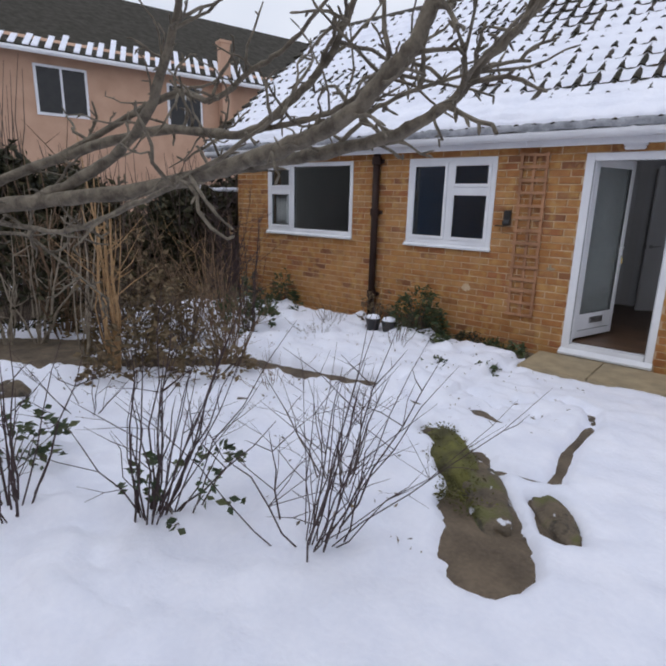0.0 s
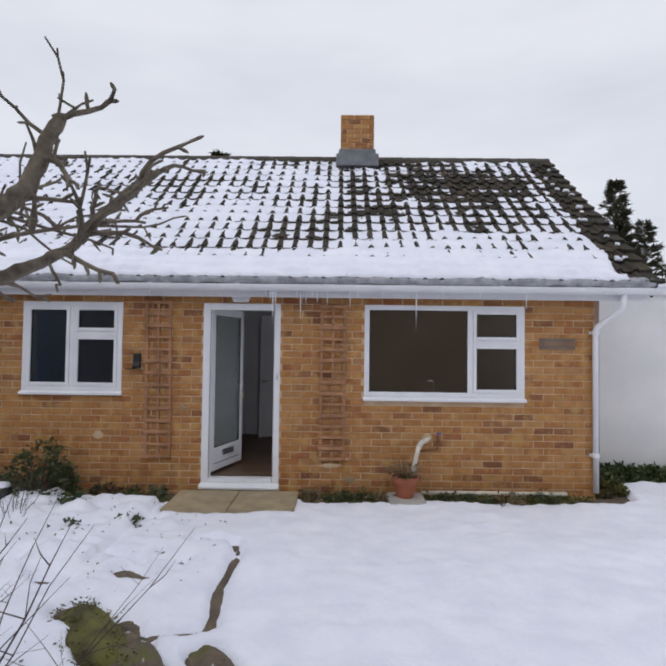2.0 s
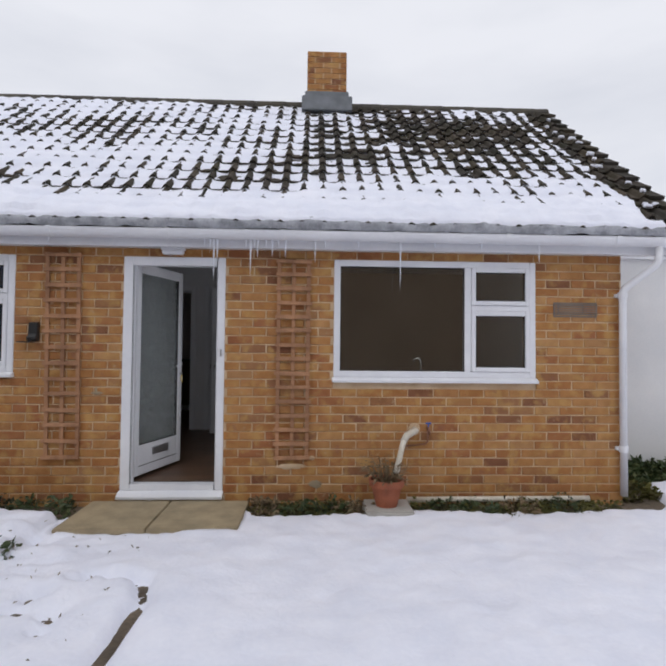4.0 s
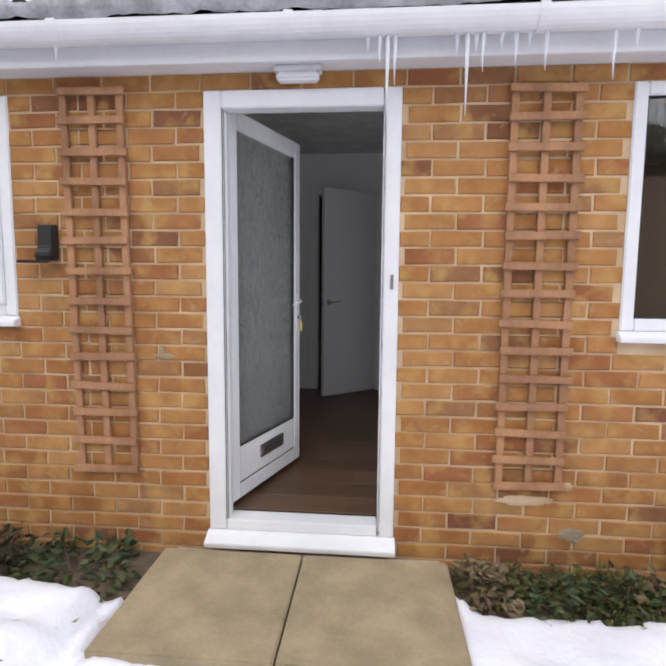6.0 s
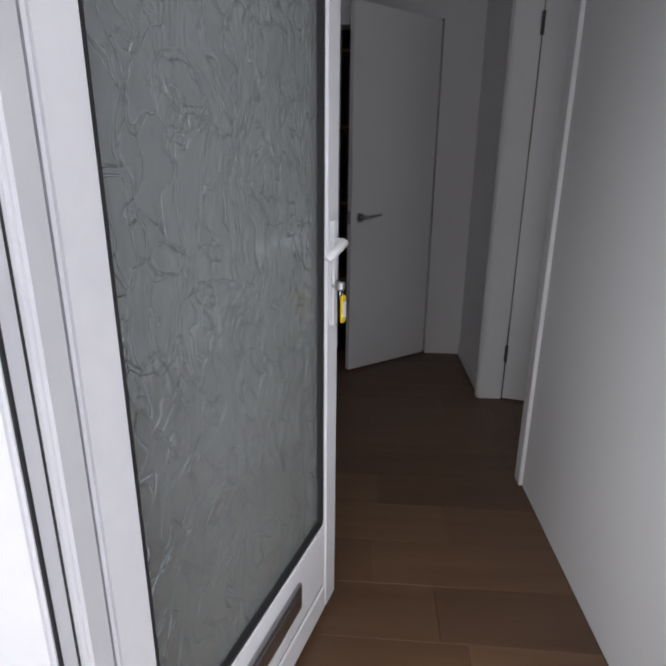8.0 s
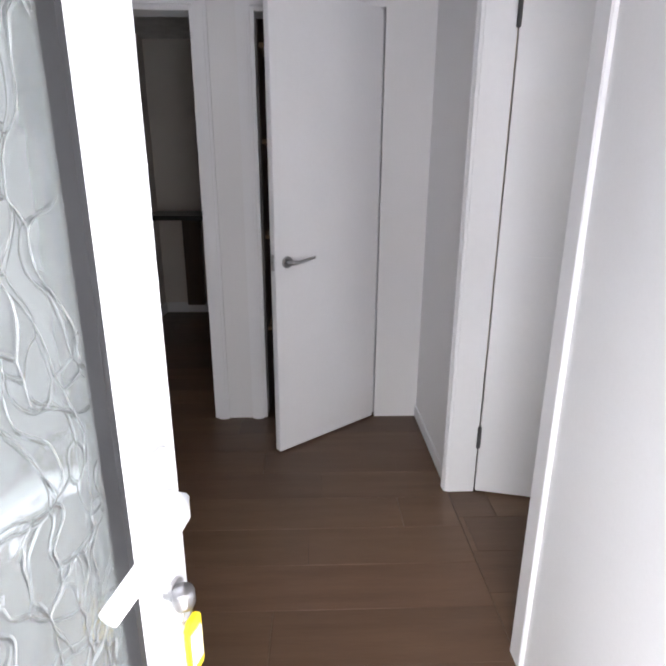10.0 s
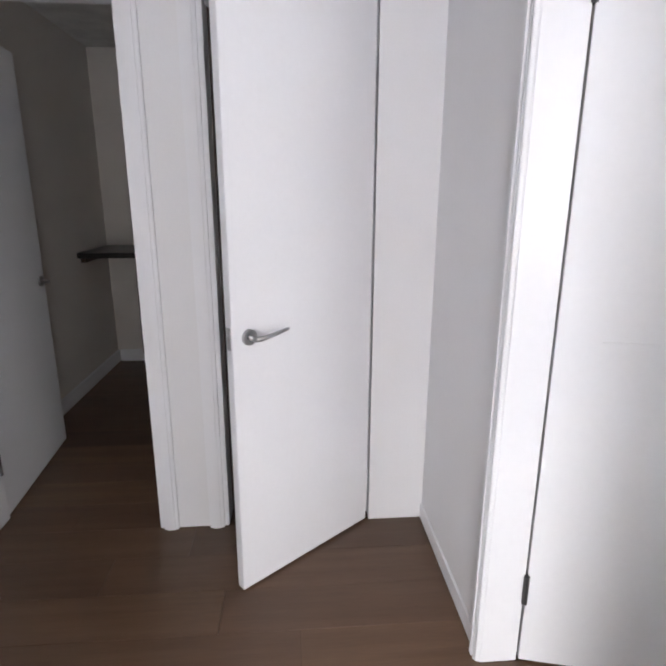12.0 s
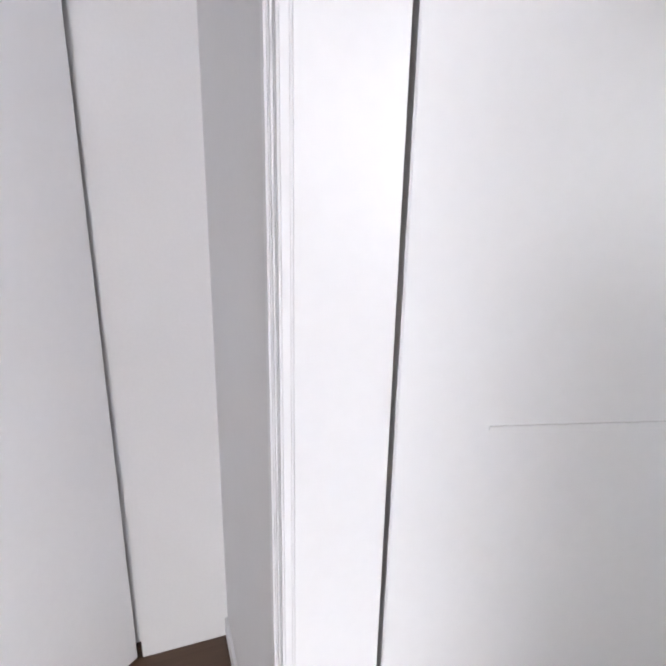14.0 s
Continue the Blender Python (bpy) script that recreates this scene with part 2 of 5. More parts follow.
m_peach = mat("peach_render", (0.56, 0.365, 0.255), (0.47, 0.30, 0.205), rough=0.9, scale=2, bump=0.2)
m_whitewall = mat("white_painted_wall", (0.80, 0.80, 0.80), (0.70, 0.71, 0.72), rough=0.8, scale=1.5, bump=0.15)
m_paint = mat("white_emulsion", (0.76, 0.76, 0.775), (0.72, 0.72, 0.735), rough=0.75, scale=1.2, fine=150, bump=0.04, depth=0.003)
m_gloss = mat("white_gloss_paint", (0.785, 0.79, 0.815), (0.75, 0.755, 0.78), rough=0.33, scale=1.5, fine=60, bump=0.02, depth=0.003)
m_ceil = mat("white_ceiling", (0.8, 0.79, 0.78), rough=0.9, bump=0.05)
m_plank = mat("oak_laminate", (1, 1, 1), (0.62, 0.58, 0.54), rough=0.42, scale=3.0, fine=26, bump=0.08, pick="object", colours=((0.125, 0.070, 0.040), (0.155, 0.090, 0.052), (0.10, 0.056, 0.033), (0.14, 0.078, 0.046)), stretch=(0.6, 7, 1), spread=0.8)
m_subfloor = mat("floor_base", (0.06, 0.035, 0.02), rough=0.7)
m_chrome = mat("brushed_steel", (0.55, 0.55, 0.56), (0.45, 0.45, 0.46), rough=0.28, metal=1.0, bump=0.03)
m_yellow = mat("yellow_plastic", (0.85, 0.62, 0.02), (0.8, 0.55, 0.02), rough=0.4, bump=0)
m_card = mat("white_card", (0.8, 0.8, 0.78), rough=0.8, bump=0)
m_worktop = mat("black_worktop", (0.012, 0.011, 0.011), (0.025, 0.022, 0.02), rough=0.3, bump=0.05)
m_darkwood = mat("dark_brown_wood", (0.07, 0.035, 0.02), (0.045, 0.022, 0.014), rough=0.5, stretch=(1, 1, 0.2), bump=0.15)
m_ice = glass_mat("icicle_ice", (0.9, 0.93, 1.0), 0.3, through_part=0.35)
m_slush = mat("wet_grey_slush", (0.42, 0.43, 0.47), (0.20, 0.21, 0.23), rough=0.6, scale=9, fine=60, bump=0.7)
m_vent = mat("grey_brown_terracotta_vent", (0.23, 0.19, 0.15), (0.16, 0.13, 0.11), rough=0.9, bump=0.3)


# ---- building helpers ----
class Geo:
    """Collects vertices and faces in metres."""

    def __init__(self):
        self.v, self.f = [], []

    def box(self, x0, x1, y0, y1, z0, z1):
        k = len(self.v)
        self.v += [(x, y, z) for z in (z0, z1) for y in (y0, y1) for x in (x0, x1)]
        self.f += [tuple(k + i for i in q) for q in ((0, 2, 3, 1), (4, 5, 7, 6), (0, 1, 5, 4), (2, 6, 7, 3), (0, 4, 6, 2), (1, 3, 7, 5))]
        return self

    def tube(self, pts, radii, sides=6):
        k = len(self.v)
        pts = [Vector(p) for p in pts]
        side = None
        for i, p in enumerate(pts):
            d = (pts[min(i + 1, len(pts) - 1)] - pts[max(i - 1, 0)]).normalized()
            if side is None:
                side = d.orthogonal().normalized()
            side = (side - d * side.dot(d)).normalized()
            up = d.cross(side)
            for j in range(sides):
                a = 2 * math.pi * j / sides
                self.v.append(tuple(p + radii[i] * (math.cos(a) * side + math.sin(a) * up)))
        for i in range(len(pts) - 1):
            for j in range(sides):
                a, b = k + i * sides + j, k + i * sides + (j + 1) % sides
                self.f.append((a, b, b + sides, a + sides))
        self.f.append(tuple(k + j for j in reversed(range(sides))))
        e = k + (len(pts) - 1) * sides
        self.f.append(tuple(e + j for j in range(sides)))
        return self

    def lathe(self, x, y, profile, sides=24):
        """profile: (radius, z) from the bottom up."""
        k = len(self.v)
        for r, z in profile:
            for j in range(sides):
                a = 2 * math.pi * j / sides
                self.v.append((x + r * math.cos(a), y + r * math.sin(a), z))
        for i in range(len(profile) - 1):
            for j in range(sides):
                a, b = k + i * sides + j, k + i * sides + (j + 1) % sides
                self.f.append((a, b, b + sides, a + sides))
        self.f.append(tuple(k + j for j in reversed(range(sides))))
        e = k + (len(profile) - 1) * sides
        self.f.append(tuple(e + j for j in range(sides)))
        return self

    def prism(self, outline, axis, a0, a1):
        """A closed outline, extruded along an axis (0: x, outline in y, z; 1: y, outline in x, z; 2: z, outline in x, y)."""
        k, n = len(self.v), len(outline)
        for a in (a0, a1):
            for p, q in outline:
                self.v.append(((a, p, q), (p, a, q), (p, q, a))[axis])
        for j in range(n):
            self.f.append((k + j, k + (j + 1) % n, k + n + (j + 1) % n, k + n + j))
        self.f.append(tuple(k + j for j in reversed(range(n))))
        self.f.append(tuple(k + n + j for j in range(n)))
        return self

    def leaf(self, p, d, size, width=0.5):
        """A pointed leaf of two bent triangles' pairs along d."""
        d = Vector(d).normalized()
        s = d.orthogonal().normalized()
        s = (Matrix.Rotation(random.uniform(0, 6.28), 3, d) @ s) * size * width * 0.5
        n = d.cross(s).normalized() * size * 0.12
        p = Vector(p)
        k = len(self.v)
        for q in (p, p + d * size * 0.45 + s + n, p + d * size, p + d * size * 0.45 - s + n, p + d * size * 0.5):
            self.v.append(tuple(q))
        self.f += [(k, k + 4, k + 1), (k + 1, k + 4, k + 2), (k, k + 3, k + 4), (k + 3, k + 2, k + 4)]
        return self


def thing(name, loc=(0, 0, 0), label="", category="", group="", kind="", turn=0.0):
    """An Empty at the base of a thing; the geometry of its parts is given from that point."""
    ob = new(name)
    ob.matrix_world = pose(*loc, 0, 0, turn)
    ob.empty_display_size = 0.1
    return tagged(ob, label, category, group, kind)


def part(name, geo, material, parent=None, label="", bev=0.0, smooth=False, at=(0, 0, 0), kind=""):
    """One mesh object under a thing or part. at: this point of geo comes to the parent's origin."""
    me = bpy.data.meshes.new(name)
    v = geo.v if not any(at) else [(a - at[0], b - at[1], c - at[2]) for a, b, c in geo.v]
    me.from_pydata(v, [], geo.f)
    bm = bmesh.new()
    bm.from_mesh(me)
    if len(geo.v) < 6000:
        bmesh.ops.recalc_face_normals(bm, faces=bm.faces)
    if bev:
        bmesh.ops.bevel(bm, geom=bm.edges[:], offset=bev, segments=2, affect="EDGES", clamp_overlap=True)
    if smooth:
        for f in bm.faces:
            f.smooth = True
    bm.to_mesh(me)
    bm.free()
    me.materials.append(material)
    ob = new(name, me)
    if parent is not None:
        ob.parent = parent
    return tagged(ob, label, kind=kind)


def solo(name, geo, material, label, category, kind="", bev=0.0, smooth=False, group=""):
    ob = part(name, geo, material, None, label, bev, smooth)
    return tagged(ob, label, category, group, kind)


def piece(name, mesh, parent, m):
    ob = new(name, mesh)
    ob.parent = parent
    ob.matrix_basis = m
    return ob


def rough_line(a, b, n, wander, rnd):
    a, b = Vector(a), Vector(b)
    pts = [a]
    for i in range(1, n + 1):
        p = a.lerp(b, i / n)
        if i < n:
            p += Vector([rnd.uniform(-wander, wander) for _ in range(3)])
        pts.append(p)
    return pts


# ---- plan ----
FL = 0.118                       # indoor floor
DOOR = (0.0, 0.866, 0.0, 2.06)   # x0, x1, z0, z1
WINDOW_1 = (-4.58, -2.92, 1.025, 2.06)
WINDOW_2 = (-2.045, -0.915, 1.014, 2.06)
WINDOW_3 = (1.81, 3.60, 0.99, 2.06)
OPENINGS = (DOOR, WINDOW_1, WINDOW_2, WINDOW_3)
X_LEFT, X_RIGHT = -5.29, 4.38
WALL_TOP, WALL_IN = 2.20, 0.28
EAVE_Y, EAVE_Z, RIDGE_Y, RIDGE_Z = -0.20, 2.285, 2.75, 4.69
VERGE_L, VERGE_R = -5.9, 4.97
CEIL = 2.48


def soil_z(x, y):
    z = -0.075 + 0.022 * max(0.0, -1.2 - y) + 0.02 * noise.noise((x * 0.9, y * 0.9, 3.0)) + 0.008 * noise.noise((x * 4, y * 4, 1.0))
    return z


def seg_dist(x, y, a, b):
    ax, ay, bx, by = *a, *b
    k = max(0.0, min(1.0, ((x - ax) * (bx - ax) + (y - ay) * (by - ay)) / ((bx - ax) ** 2 + (by - ay) ** 2)))
    return math.hypot(x - ax - k * (bx - ax), y - ay - k * (by - ay))


BARE = (((-6.9, -5.5), (-5.9, 0.6), 1.25), ((-5.0, -4.6), (-3.9, -3.6), 0.45), ((-4.6, -4.2), (-3.5, -3.85), 0.22), ((-3.5, -3.85), (-2.2, -2.52), 0.20), ((-2.2, -2.52), (-0.95, -2.2), 0.13),
        ((-0.08, -2.66), (0.30, -2.95), 0.09), ((0.30, -2.95), (0.62, -3.45), 0.17), ((0.62, -3.45), (0.80, -3.80), 0.20), ((0.86, -3.12), (1.0, -3.35), 0.085),
        ((0.755, -1.82), (0.745, -2.34), 0.030), ((0.745, -2.34), (0.81, -2.85), 0.036), ((0.81, -2.87), (0.53, -2.91), 0.030), ((0.70, -1.56), (0.76, -1.74), 0.028),
        ((0.35, -1.45), (0.70, -1.55), 0.018), ((-0.25, -1.75), (0.10, -1.95), 0.02), ((0.0, -2.1), (0.18, -2.2), 0.06),
        ((0.18, -1.71), (0.24, -1.72), 0.035), ((0.17, -1.86), (0.22, -1.87), 0.035), ((0.35, -1.92), (0.39, -1.94), 0.022), ((0.38, -2.05), (0.40, -2.06), 0.022), ((0.32, -1.52), (0.38, -1.54), 0.02),
        ((-0.55, -2.24), (-0.42, -2.27), 0.025), ((-1.1, -0.18), (-0.32, -0.22), 0.20), ((-5.2, 0.0), (-0.3, 0.0), 0.20), ((1.1, 0.0), (4.4, 0.0), 0.27), ((1.25, -0.2), (2.0, -0.22), 0.14), ((2.6, -0.18), (3.5, -0.2), 0.12), ((4.6, 1.0), (6.4, 1.15), 0.42), ((4.55, 0.0), (4.75, 0.6), 0.2))


def bare(x, y):
    """How far inside a bare patch the point lies, in metres; negative outside."""
    n = 0.05 * noise.noise((x * 5, y * 5, 7.0)) + 0.03 * noise.noise((x * 14, y * 14, 2.0))
    return max(w - seg_dist(x, y, a, b) + n * min(1.0, w / 0.12) for a, b, w in BARE)


def axis_steps(lo, hi, fine, reach):
    out = list(np.arange(lo, hi + fine / 2, fine))
    far = []
    d = fine
    p = hi
    while p < reach:
        d *= 1.7
        p += d
        far.append(p)
    near = []
    d, p = fine, lo
    while p > -reach:
        d *= 1.7
        p -= d
        near.append(p)
    return near[::-1] + out + far


def sheet(xs, ys, height):
    g = Geo()
    for y in ys:
        for x in xs:
            g.v.append((x, y, height(x, y)))
    w = len(xs)
    for j in range(len(ys) - 1):
        for i in range(w - 1):
            a = j * w + i
            g.f.append((a, a + 1, a + w + 1, a + w))
    return g


# ---- ground and snow ----
gx, gy = axis_steps(-6.5, 6.5, 0.1, 300), axis_steps(-6.5, 1.6, 0.1, 300)
solo("ground", sheet(gx, gy, soil_z), m_soil, "dark wet garden soil under the snow", "ground", "structure", smooth=True)


def snow_z(x, y):
    if X_LEFT - 0.05 < x < X_RIGHT + 0.02 and y > 0.02:
        return soil_z(x, y) - 0.1
    if -0.19 < x < 1.10 and y > -0.745:
        return soil_z(x, y) - 0.06
    b = bare(x, y)
    thick = 0.055 + 0.03 * noise.noise((x * 1.6, y * 1.6, 9.0)) + 0.018 * noise.noise((x * 6, y * 6, 4.0)) + 0.010 * noise.noise((x * 15, y * 15, 11.0))
    if x < 0.7:
        k = min(1.0, (0.7 - x) / 0.8)
        thick += k * (0.055 * noise.noise((x * 4.2, y * 4.2, 15.0)) + 0.03 * noise.noise((x * 10, y * 10, 17.0)))
    if x < -0.3 and y > -2.3:
        thick += 0.05 + 0.05 * noise.noise((x * 3, y * 3, 5.0))
    return soil_z(x, y) + thick * max(-1.0, min(1.0, -b / 0.045))


sx, sy = axis_steps(-6.0, 6.0, 0.035, 300), axis_steps(-6.0, 1.5, 0.035, 300)
solo("snow_cover", sheet(sx, sy, snow_z), m_snow, "trampled uneven snow lying over the garden", "snow", "structure", smooth=True)


# ---- house shell ----
def pierced(g, x0, x1, y0, y1, z0, z1, holes):
    """A wall of boxes round rectangular holes (x0, x1, z0, z1) that do not overlap in x."""
    at = x0
    for h in sorted(holes):
        if h[0] > at:
            g.box(at, h[0], y0, y1, z0, z1)
        if h[2] > z0:
            g.box(h[0], h[1], y0, y1, z0, h[2])
        if h[3] < z1:
            g.box(h[0], h[1], y0, y1, h[3], z1)
        at = h[1]
    if at < x1:
        g.box(at, x1, y0, y1, z0, z1)
    return g


wall_front = solo("wall_front", pierced(Geo(), X_LEFT, X_RIGHT, 0.006, WALL_IN, -0.25, WALL_TOP, OPENINGS), m_mortar,
                  "front wall of mustard-orange brick with pale mortar", "wall", "structure")
gable = Geo()
for x0 in (X_LEFT, X_RIGHT - 0.27):
    gable.prism([(WALL_IN, -0.25), (5.9, -0.25), (5.9, 2.15), (RIDGE_Y, 4.53), (WALL_IN, 2.5)], 0, x0 + 0.004, x0 + 0.266)
gable.box(X_LEFT + 0.27, X_RIGHT - 0.27, 6.0, 6.25, -0.25, 2.6)
solo("wall_gable", gable, m_peach, "plain side and rear walls of the bungalow", "wall", "structure")

# inner walls
inner = Geo()
Y3 = 2.932
pierced(inner, -0.98, 1.095, Y3, Y3 + 0.11, FL, CEIL, [(-0.785, -0.08, FL, 2.10), (0.150, 0.760, FL, 2.10)])
solo("wall_hall_end", inner, m_paint, "white painted wall at the end of the hall", "wall", "structure")
g = Geo().box(0.99, 1.095, WALL_IN, 1.445, FL, CEIL).box(0.99, 1.095, 2.235, Y3, FL, CEIL).box(0.99, 1.095, 1.445, 2.235, 2.10, CEIL)
solo("wall_hall_right", g, m_paint, "white painted hall wall with a doorway", "wall", "structure")
g = Geo().box(-0.985, -0.88, WALL_IN, Y3, FL, CEIL)
solo("wall_hall_left", g, m_paint, "plain white painted hall wall", "wall", "structure")
# Back room walls: the dim light is put into their paint colour.
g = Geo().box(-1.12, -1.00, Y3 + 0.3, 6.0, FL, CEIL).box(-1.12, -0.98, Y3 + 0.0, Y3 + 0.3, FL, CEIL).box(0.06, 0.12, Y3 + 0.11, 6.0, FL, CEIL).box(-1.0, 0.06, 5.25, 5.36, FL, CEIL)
solo("wall_back_room", g, m_backroom, "white walls of the back room, dimness put into their colour", "wall", "structure")
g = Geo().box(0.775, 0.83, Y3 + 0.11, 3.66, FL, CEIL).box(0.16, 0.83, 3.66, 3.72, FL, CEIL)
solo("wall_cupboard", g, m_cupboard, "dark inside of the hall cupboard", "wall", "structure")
solo("wall_kitchen", Geo().box(1.095, X_RIGHT - 0.27, 3.6, 3.7, FL, CEIL), m_room, "brown wall at the back of the front room", "wall", "structure")
g = Geo().box(-5.02, -1.30, 3.3, 3.4, FL, CEIL).box(-2.55, -2.45, WALL_IN, 3.3, FL, CEIL).box(-5.02, -4.98, WALL_IN, 3.3, FL, CEIL).box(4.07, 4.11, WALL_IN, 3.6, FL, CEIL)
solo("wall_rooms", g, m_paint, "plain walls of the front rooms", "wall", "structure")
solo("ceiling", Geo().box(X_LEFT + 0.27, X_RIGHT - 0.27, WALL_IN, 6.0, CEIL, CEIL + 0.03), m_ceil, "plain white ceiling", "ceiling", "structure")
floor = solo("floor", Geo().box(X_LEFT + 0.27, X_RIGHT - 0.27, WALL_IN, 6.0, -0.05, FL - 0.012).box(0.07, 0.80, 0.08, WALL_IN, -0.02, FL - 0.012), m_subfloor,
             "dark brown oak-effect plank floor", "floor", "structure")

# door linings and architraves
trim = Geo()


def opening_x(g, x0, x1, y0, y1, ztop, face, sides=2):
    """Lining and architraves of an opening in a wall that runs along x; the architraves on the side face (a y)."""
    t = 0.026
    g.box(x0, x0 + t, y0 - 0.004, y1 + 0.004, FL, ztop)
    g.box(x1 - t, x1, y0 - 0.004 + (0.055 if sides == 1 else 0.0), y1 + 0.004, FL, ztop)
    g.box(x0 + t, x1 - t, y0 - 0.004, y1 + 0.004, ztop - t, ztop)
    for a, b, s in ((x0 - 0.052, x0 + 0.008, 0), (x1 - 0.008, x1 + 0.052, 0))[:sides]:
        g.box(a, b, face - 0.018, face, FL, ztop + 0.05)
        g.box(a + 0.012, b - 0.012, face - 0.024, face - 0.016, FL, ztop + 0.04)
    g.box(x0 + 0.009, x1 - 0.009, face - 0.018, face, ztop - 0.008, ztop + 0.05)


ga = Geo()
opening_x(ga, -0.785, -0.08, Y3, Y3 + 0.11, 2.10, Y3)
solo("trim_back_room_doorway", ga, m_gloss, "white gloss architrave round the back room doorway", "door frame", "structure", bev=0.003)
ga = Geo()
opening_x(ga, 0.150, 0.760, Y3, Y3 + 0.11, 2.10, Y3, 1)
solo("trim_cupboard_doorway", ga, m_gloss, "white gloss architrave round the cupboard", "door frame", "structure", bev=0.003)
ga = Geo()
for y0, y1, s in ((1.445, 1.471, -1), (2.209, 2.235, 1)):
    ga.box(0.986, 1.099, y0, y1, FL, 2.10)
ga.box(0.986, 1.099, 1.471, 2.209, 2.074, 2.10)
ga.box(0.976, 0.99, 1.390, 1.453, FL, 2.15)
ga.box(0.975, 0.99, 2.213, 2.256, FL, 2.15)
ga.box(0.971, 0.976, 2.218, 2.226, FL, 2.145)
ga.box(0.969, 0.976, 2.234, 2.252, FL, 2.145)
ga.box(0.971, 0.99, 1.454, 2.226, 2.092, 2.15)
solo("trim_right_room_doorway", ga, m_gloss, "white gloss architrave and lining of the doorway", "door frame", "structure", bev=0.003)
gb = Geo()
gb.box(0.982, 0.99, 2.259, Y3, FL, FL + 0.07)
gb.box(-0.88, -0.865, WALL_IN, Y3 - 0.03, FL, FL + 0.10)
gb.box(-1.0, -0.985, Y3 + 0.32, 5.25, FL, FL + 0.10)
gb.box(-0.98, 0.06, 5.235, 5.25, FL, FL + 0.10)
solo("baseboard", gb, m_gloss, "low white skirting along the walls", "skirting", "structure", bev=0.004)


# ---- windows ----
def window(name, box, columns, glass, label):
    """columns: (x fraction from, to, transom fraction from the bottom or None, sash: bool)."""
    x0, x1, z0, z1 = box
    w = thing(name, (x0, 0, z0), label, "window", kind="structure")
    o = (x0, 0, z0)
    f = Geo()
    t = 0.055
    f.box(x0, x0 + t, -0.004, 0.07, z0 + 0.045, z1).box(x1 - t, x1, -0.004, 0.07, z0 + 0.045, z1)
    f.box(x0 + t, x1 - t, -0.004, 0.07, z1 - t, z1).box(x0 + t, x1 - t, -0.004, 0.07, z0 + 0.045, z0 + 0.045 + t)
    lights = []
    for a, b, tr, sash in columns:
        xa, xb = x0 + t + (x1 - x0 - 2 * t) * a, x0 + t + (x1 - x0 - 2 * t) * b
        if a > 0:
            f.box(xa - 0.03, xa + 0.03, -0.002, 0.068, z0 + 0.045 + t, z1 - t)
            xa += 0.03
        if b < 1:
            xb -= 0.03
        za, zb = z0 + 0.045 + t, z1 - t
        if tr:
            zm = za + (zb - za) * tr
            f.box(xa, xb, -0.001, 0.066, zm - 0.028, zm + 0.028)
            lights += [(xa, xb, za, zm - 0.028, sash), (xa, xb, zm + 0.028, zb, sash)]
        else:
            lights.append((xa, xb, za, zb, sash))
    part("window_frame", f, m_upvc, w, at=o, bev=0.005)
    part("window_sill", Geo().prism([(0.06, z0), (-0.045, z0), (-0.048, z0 + 0.022), (-0.004, z0 + 0.045), (0.06, z0 + 0.045)], 0, x0 - 0.012, x1 + 0.012), m_upvc, w, at=o, bev=0.003)
    for xa, xb, za, zb, sash in lights:
        s = 0.0
        if sash:
            s = 0.038
            g = Geo()
            g.box(xa, xa + s, -0.014, 0.05, za, zb).box(xb - s, xb, -0.014, 0.05, za, zb)
            g.box(xa + s, xb - s, -0.014, 0.05, za, za + s).box(xa + s, xb - s, -0.014, 0.05, zb - s, zb)
            part("sash", g, m_upvc, w, at=o, bev=0.005)
        q = Geo()
        k = 0.006
        a, b, c, d = xa + s, xb - s, za + s, zb - s
        q.box(a, a + k, 0.006, 0.03, c, d).box(b - k, b, 0.006, 0.03, c, d).box(a + k, b - k, 0.006, 0.03, c, c + k).box(a + k, b - k, 0.006, 0.03, d - k, d)
        part("gasket", q, m_gasket, w, at=o)
        p = part("pane", Geo().box(a + 0.001, b - 0.001, 0.012, 0.016, c + 0.001, d - 0.001).box(a + 0.001, b - 0.001, 0.024, 0.028, c + 0.001, d - 0.001), glass, w, at=o)
        p.visible_shadow = False
    return w


window("window_1", WINDOW_1, ((0, 0.307, 0.63, True), (0.307, 1, None, False)), m_glass, "white plastic window with one large pane beside two small lights")
window("window_2", WINDOW_2, ((0, 0.50, None, True), (0.50, 1, 0.66, True)), m_frost, "white plastic window with frosted panes, closed")
window("window_3", WINDOW_3, ((0, 0.672, None, False), (0.672, 1, 0.61, True)), m_glass, "wide white plastic window with a large dark pane")

def curtain(x0, x1, y, z0, z1):
    """A hanging cloth in soft folds."""
    g, n = Geo(), 36
    for z in (z0, z1):
        for i in range(n + 1):
            g.v.append((x0 + (x1 - x0) * i / n, y + 0.018 * math.sin(i * 1.05) + 0.008 * math.sin(i * 2.3), z))
    for i in range(n):
        g.f.append((i, i + 1, n + 2 + i, n + 1 + i))
    o = solo("curtain", g, m_curtain, "white net curtain hanging inside the small window light", "curtain", smooth=True)
    o.modifiers.new("cloth", "SOLIDIFY").thickness = 0.004


curtain(-4.52, -4.20, 0.115, 1.08, 1.70)

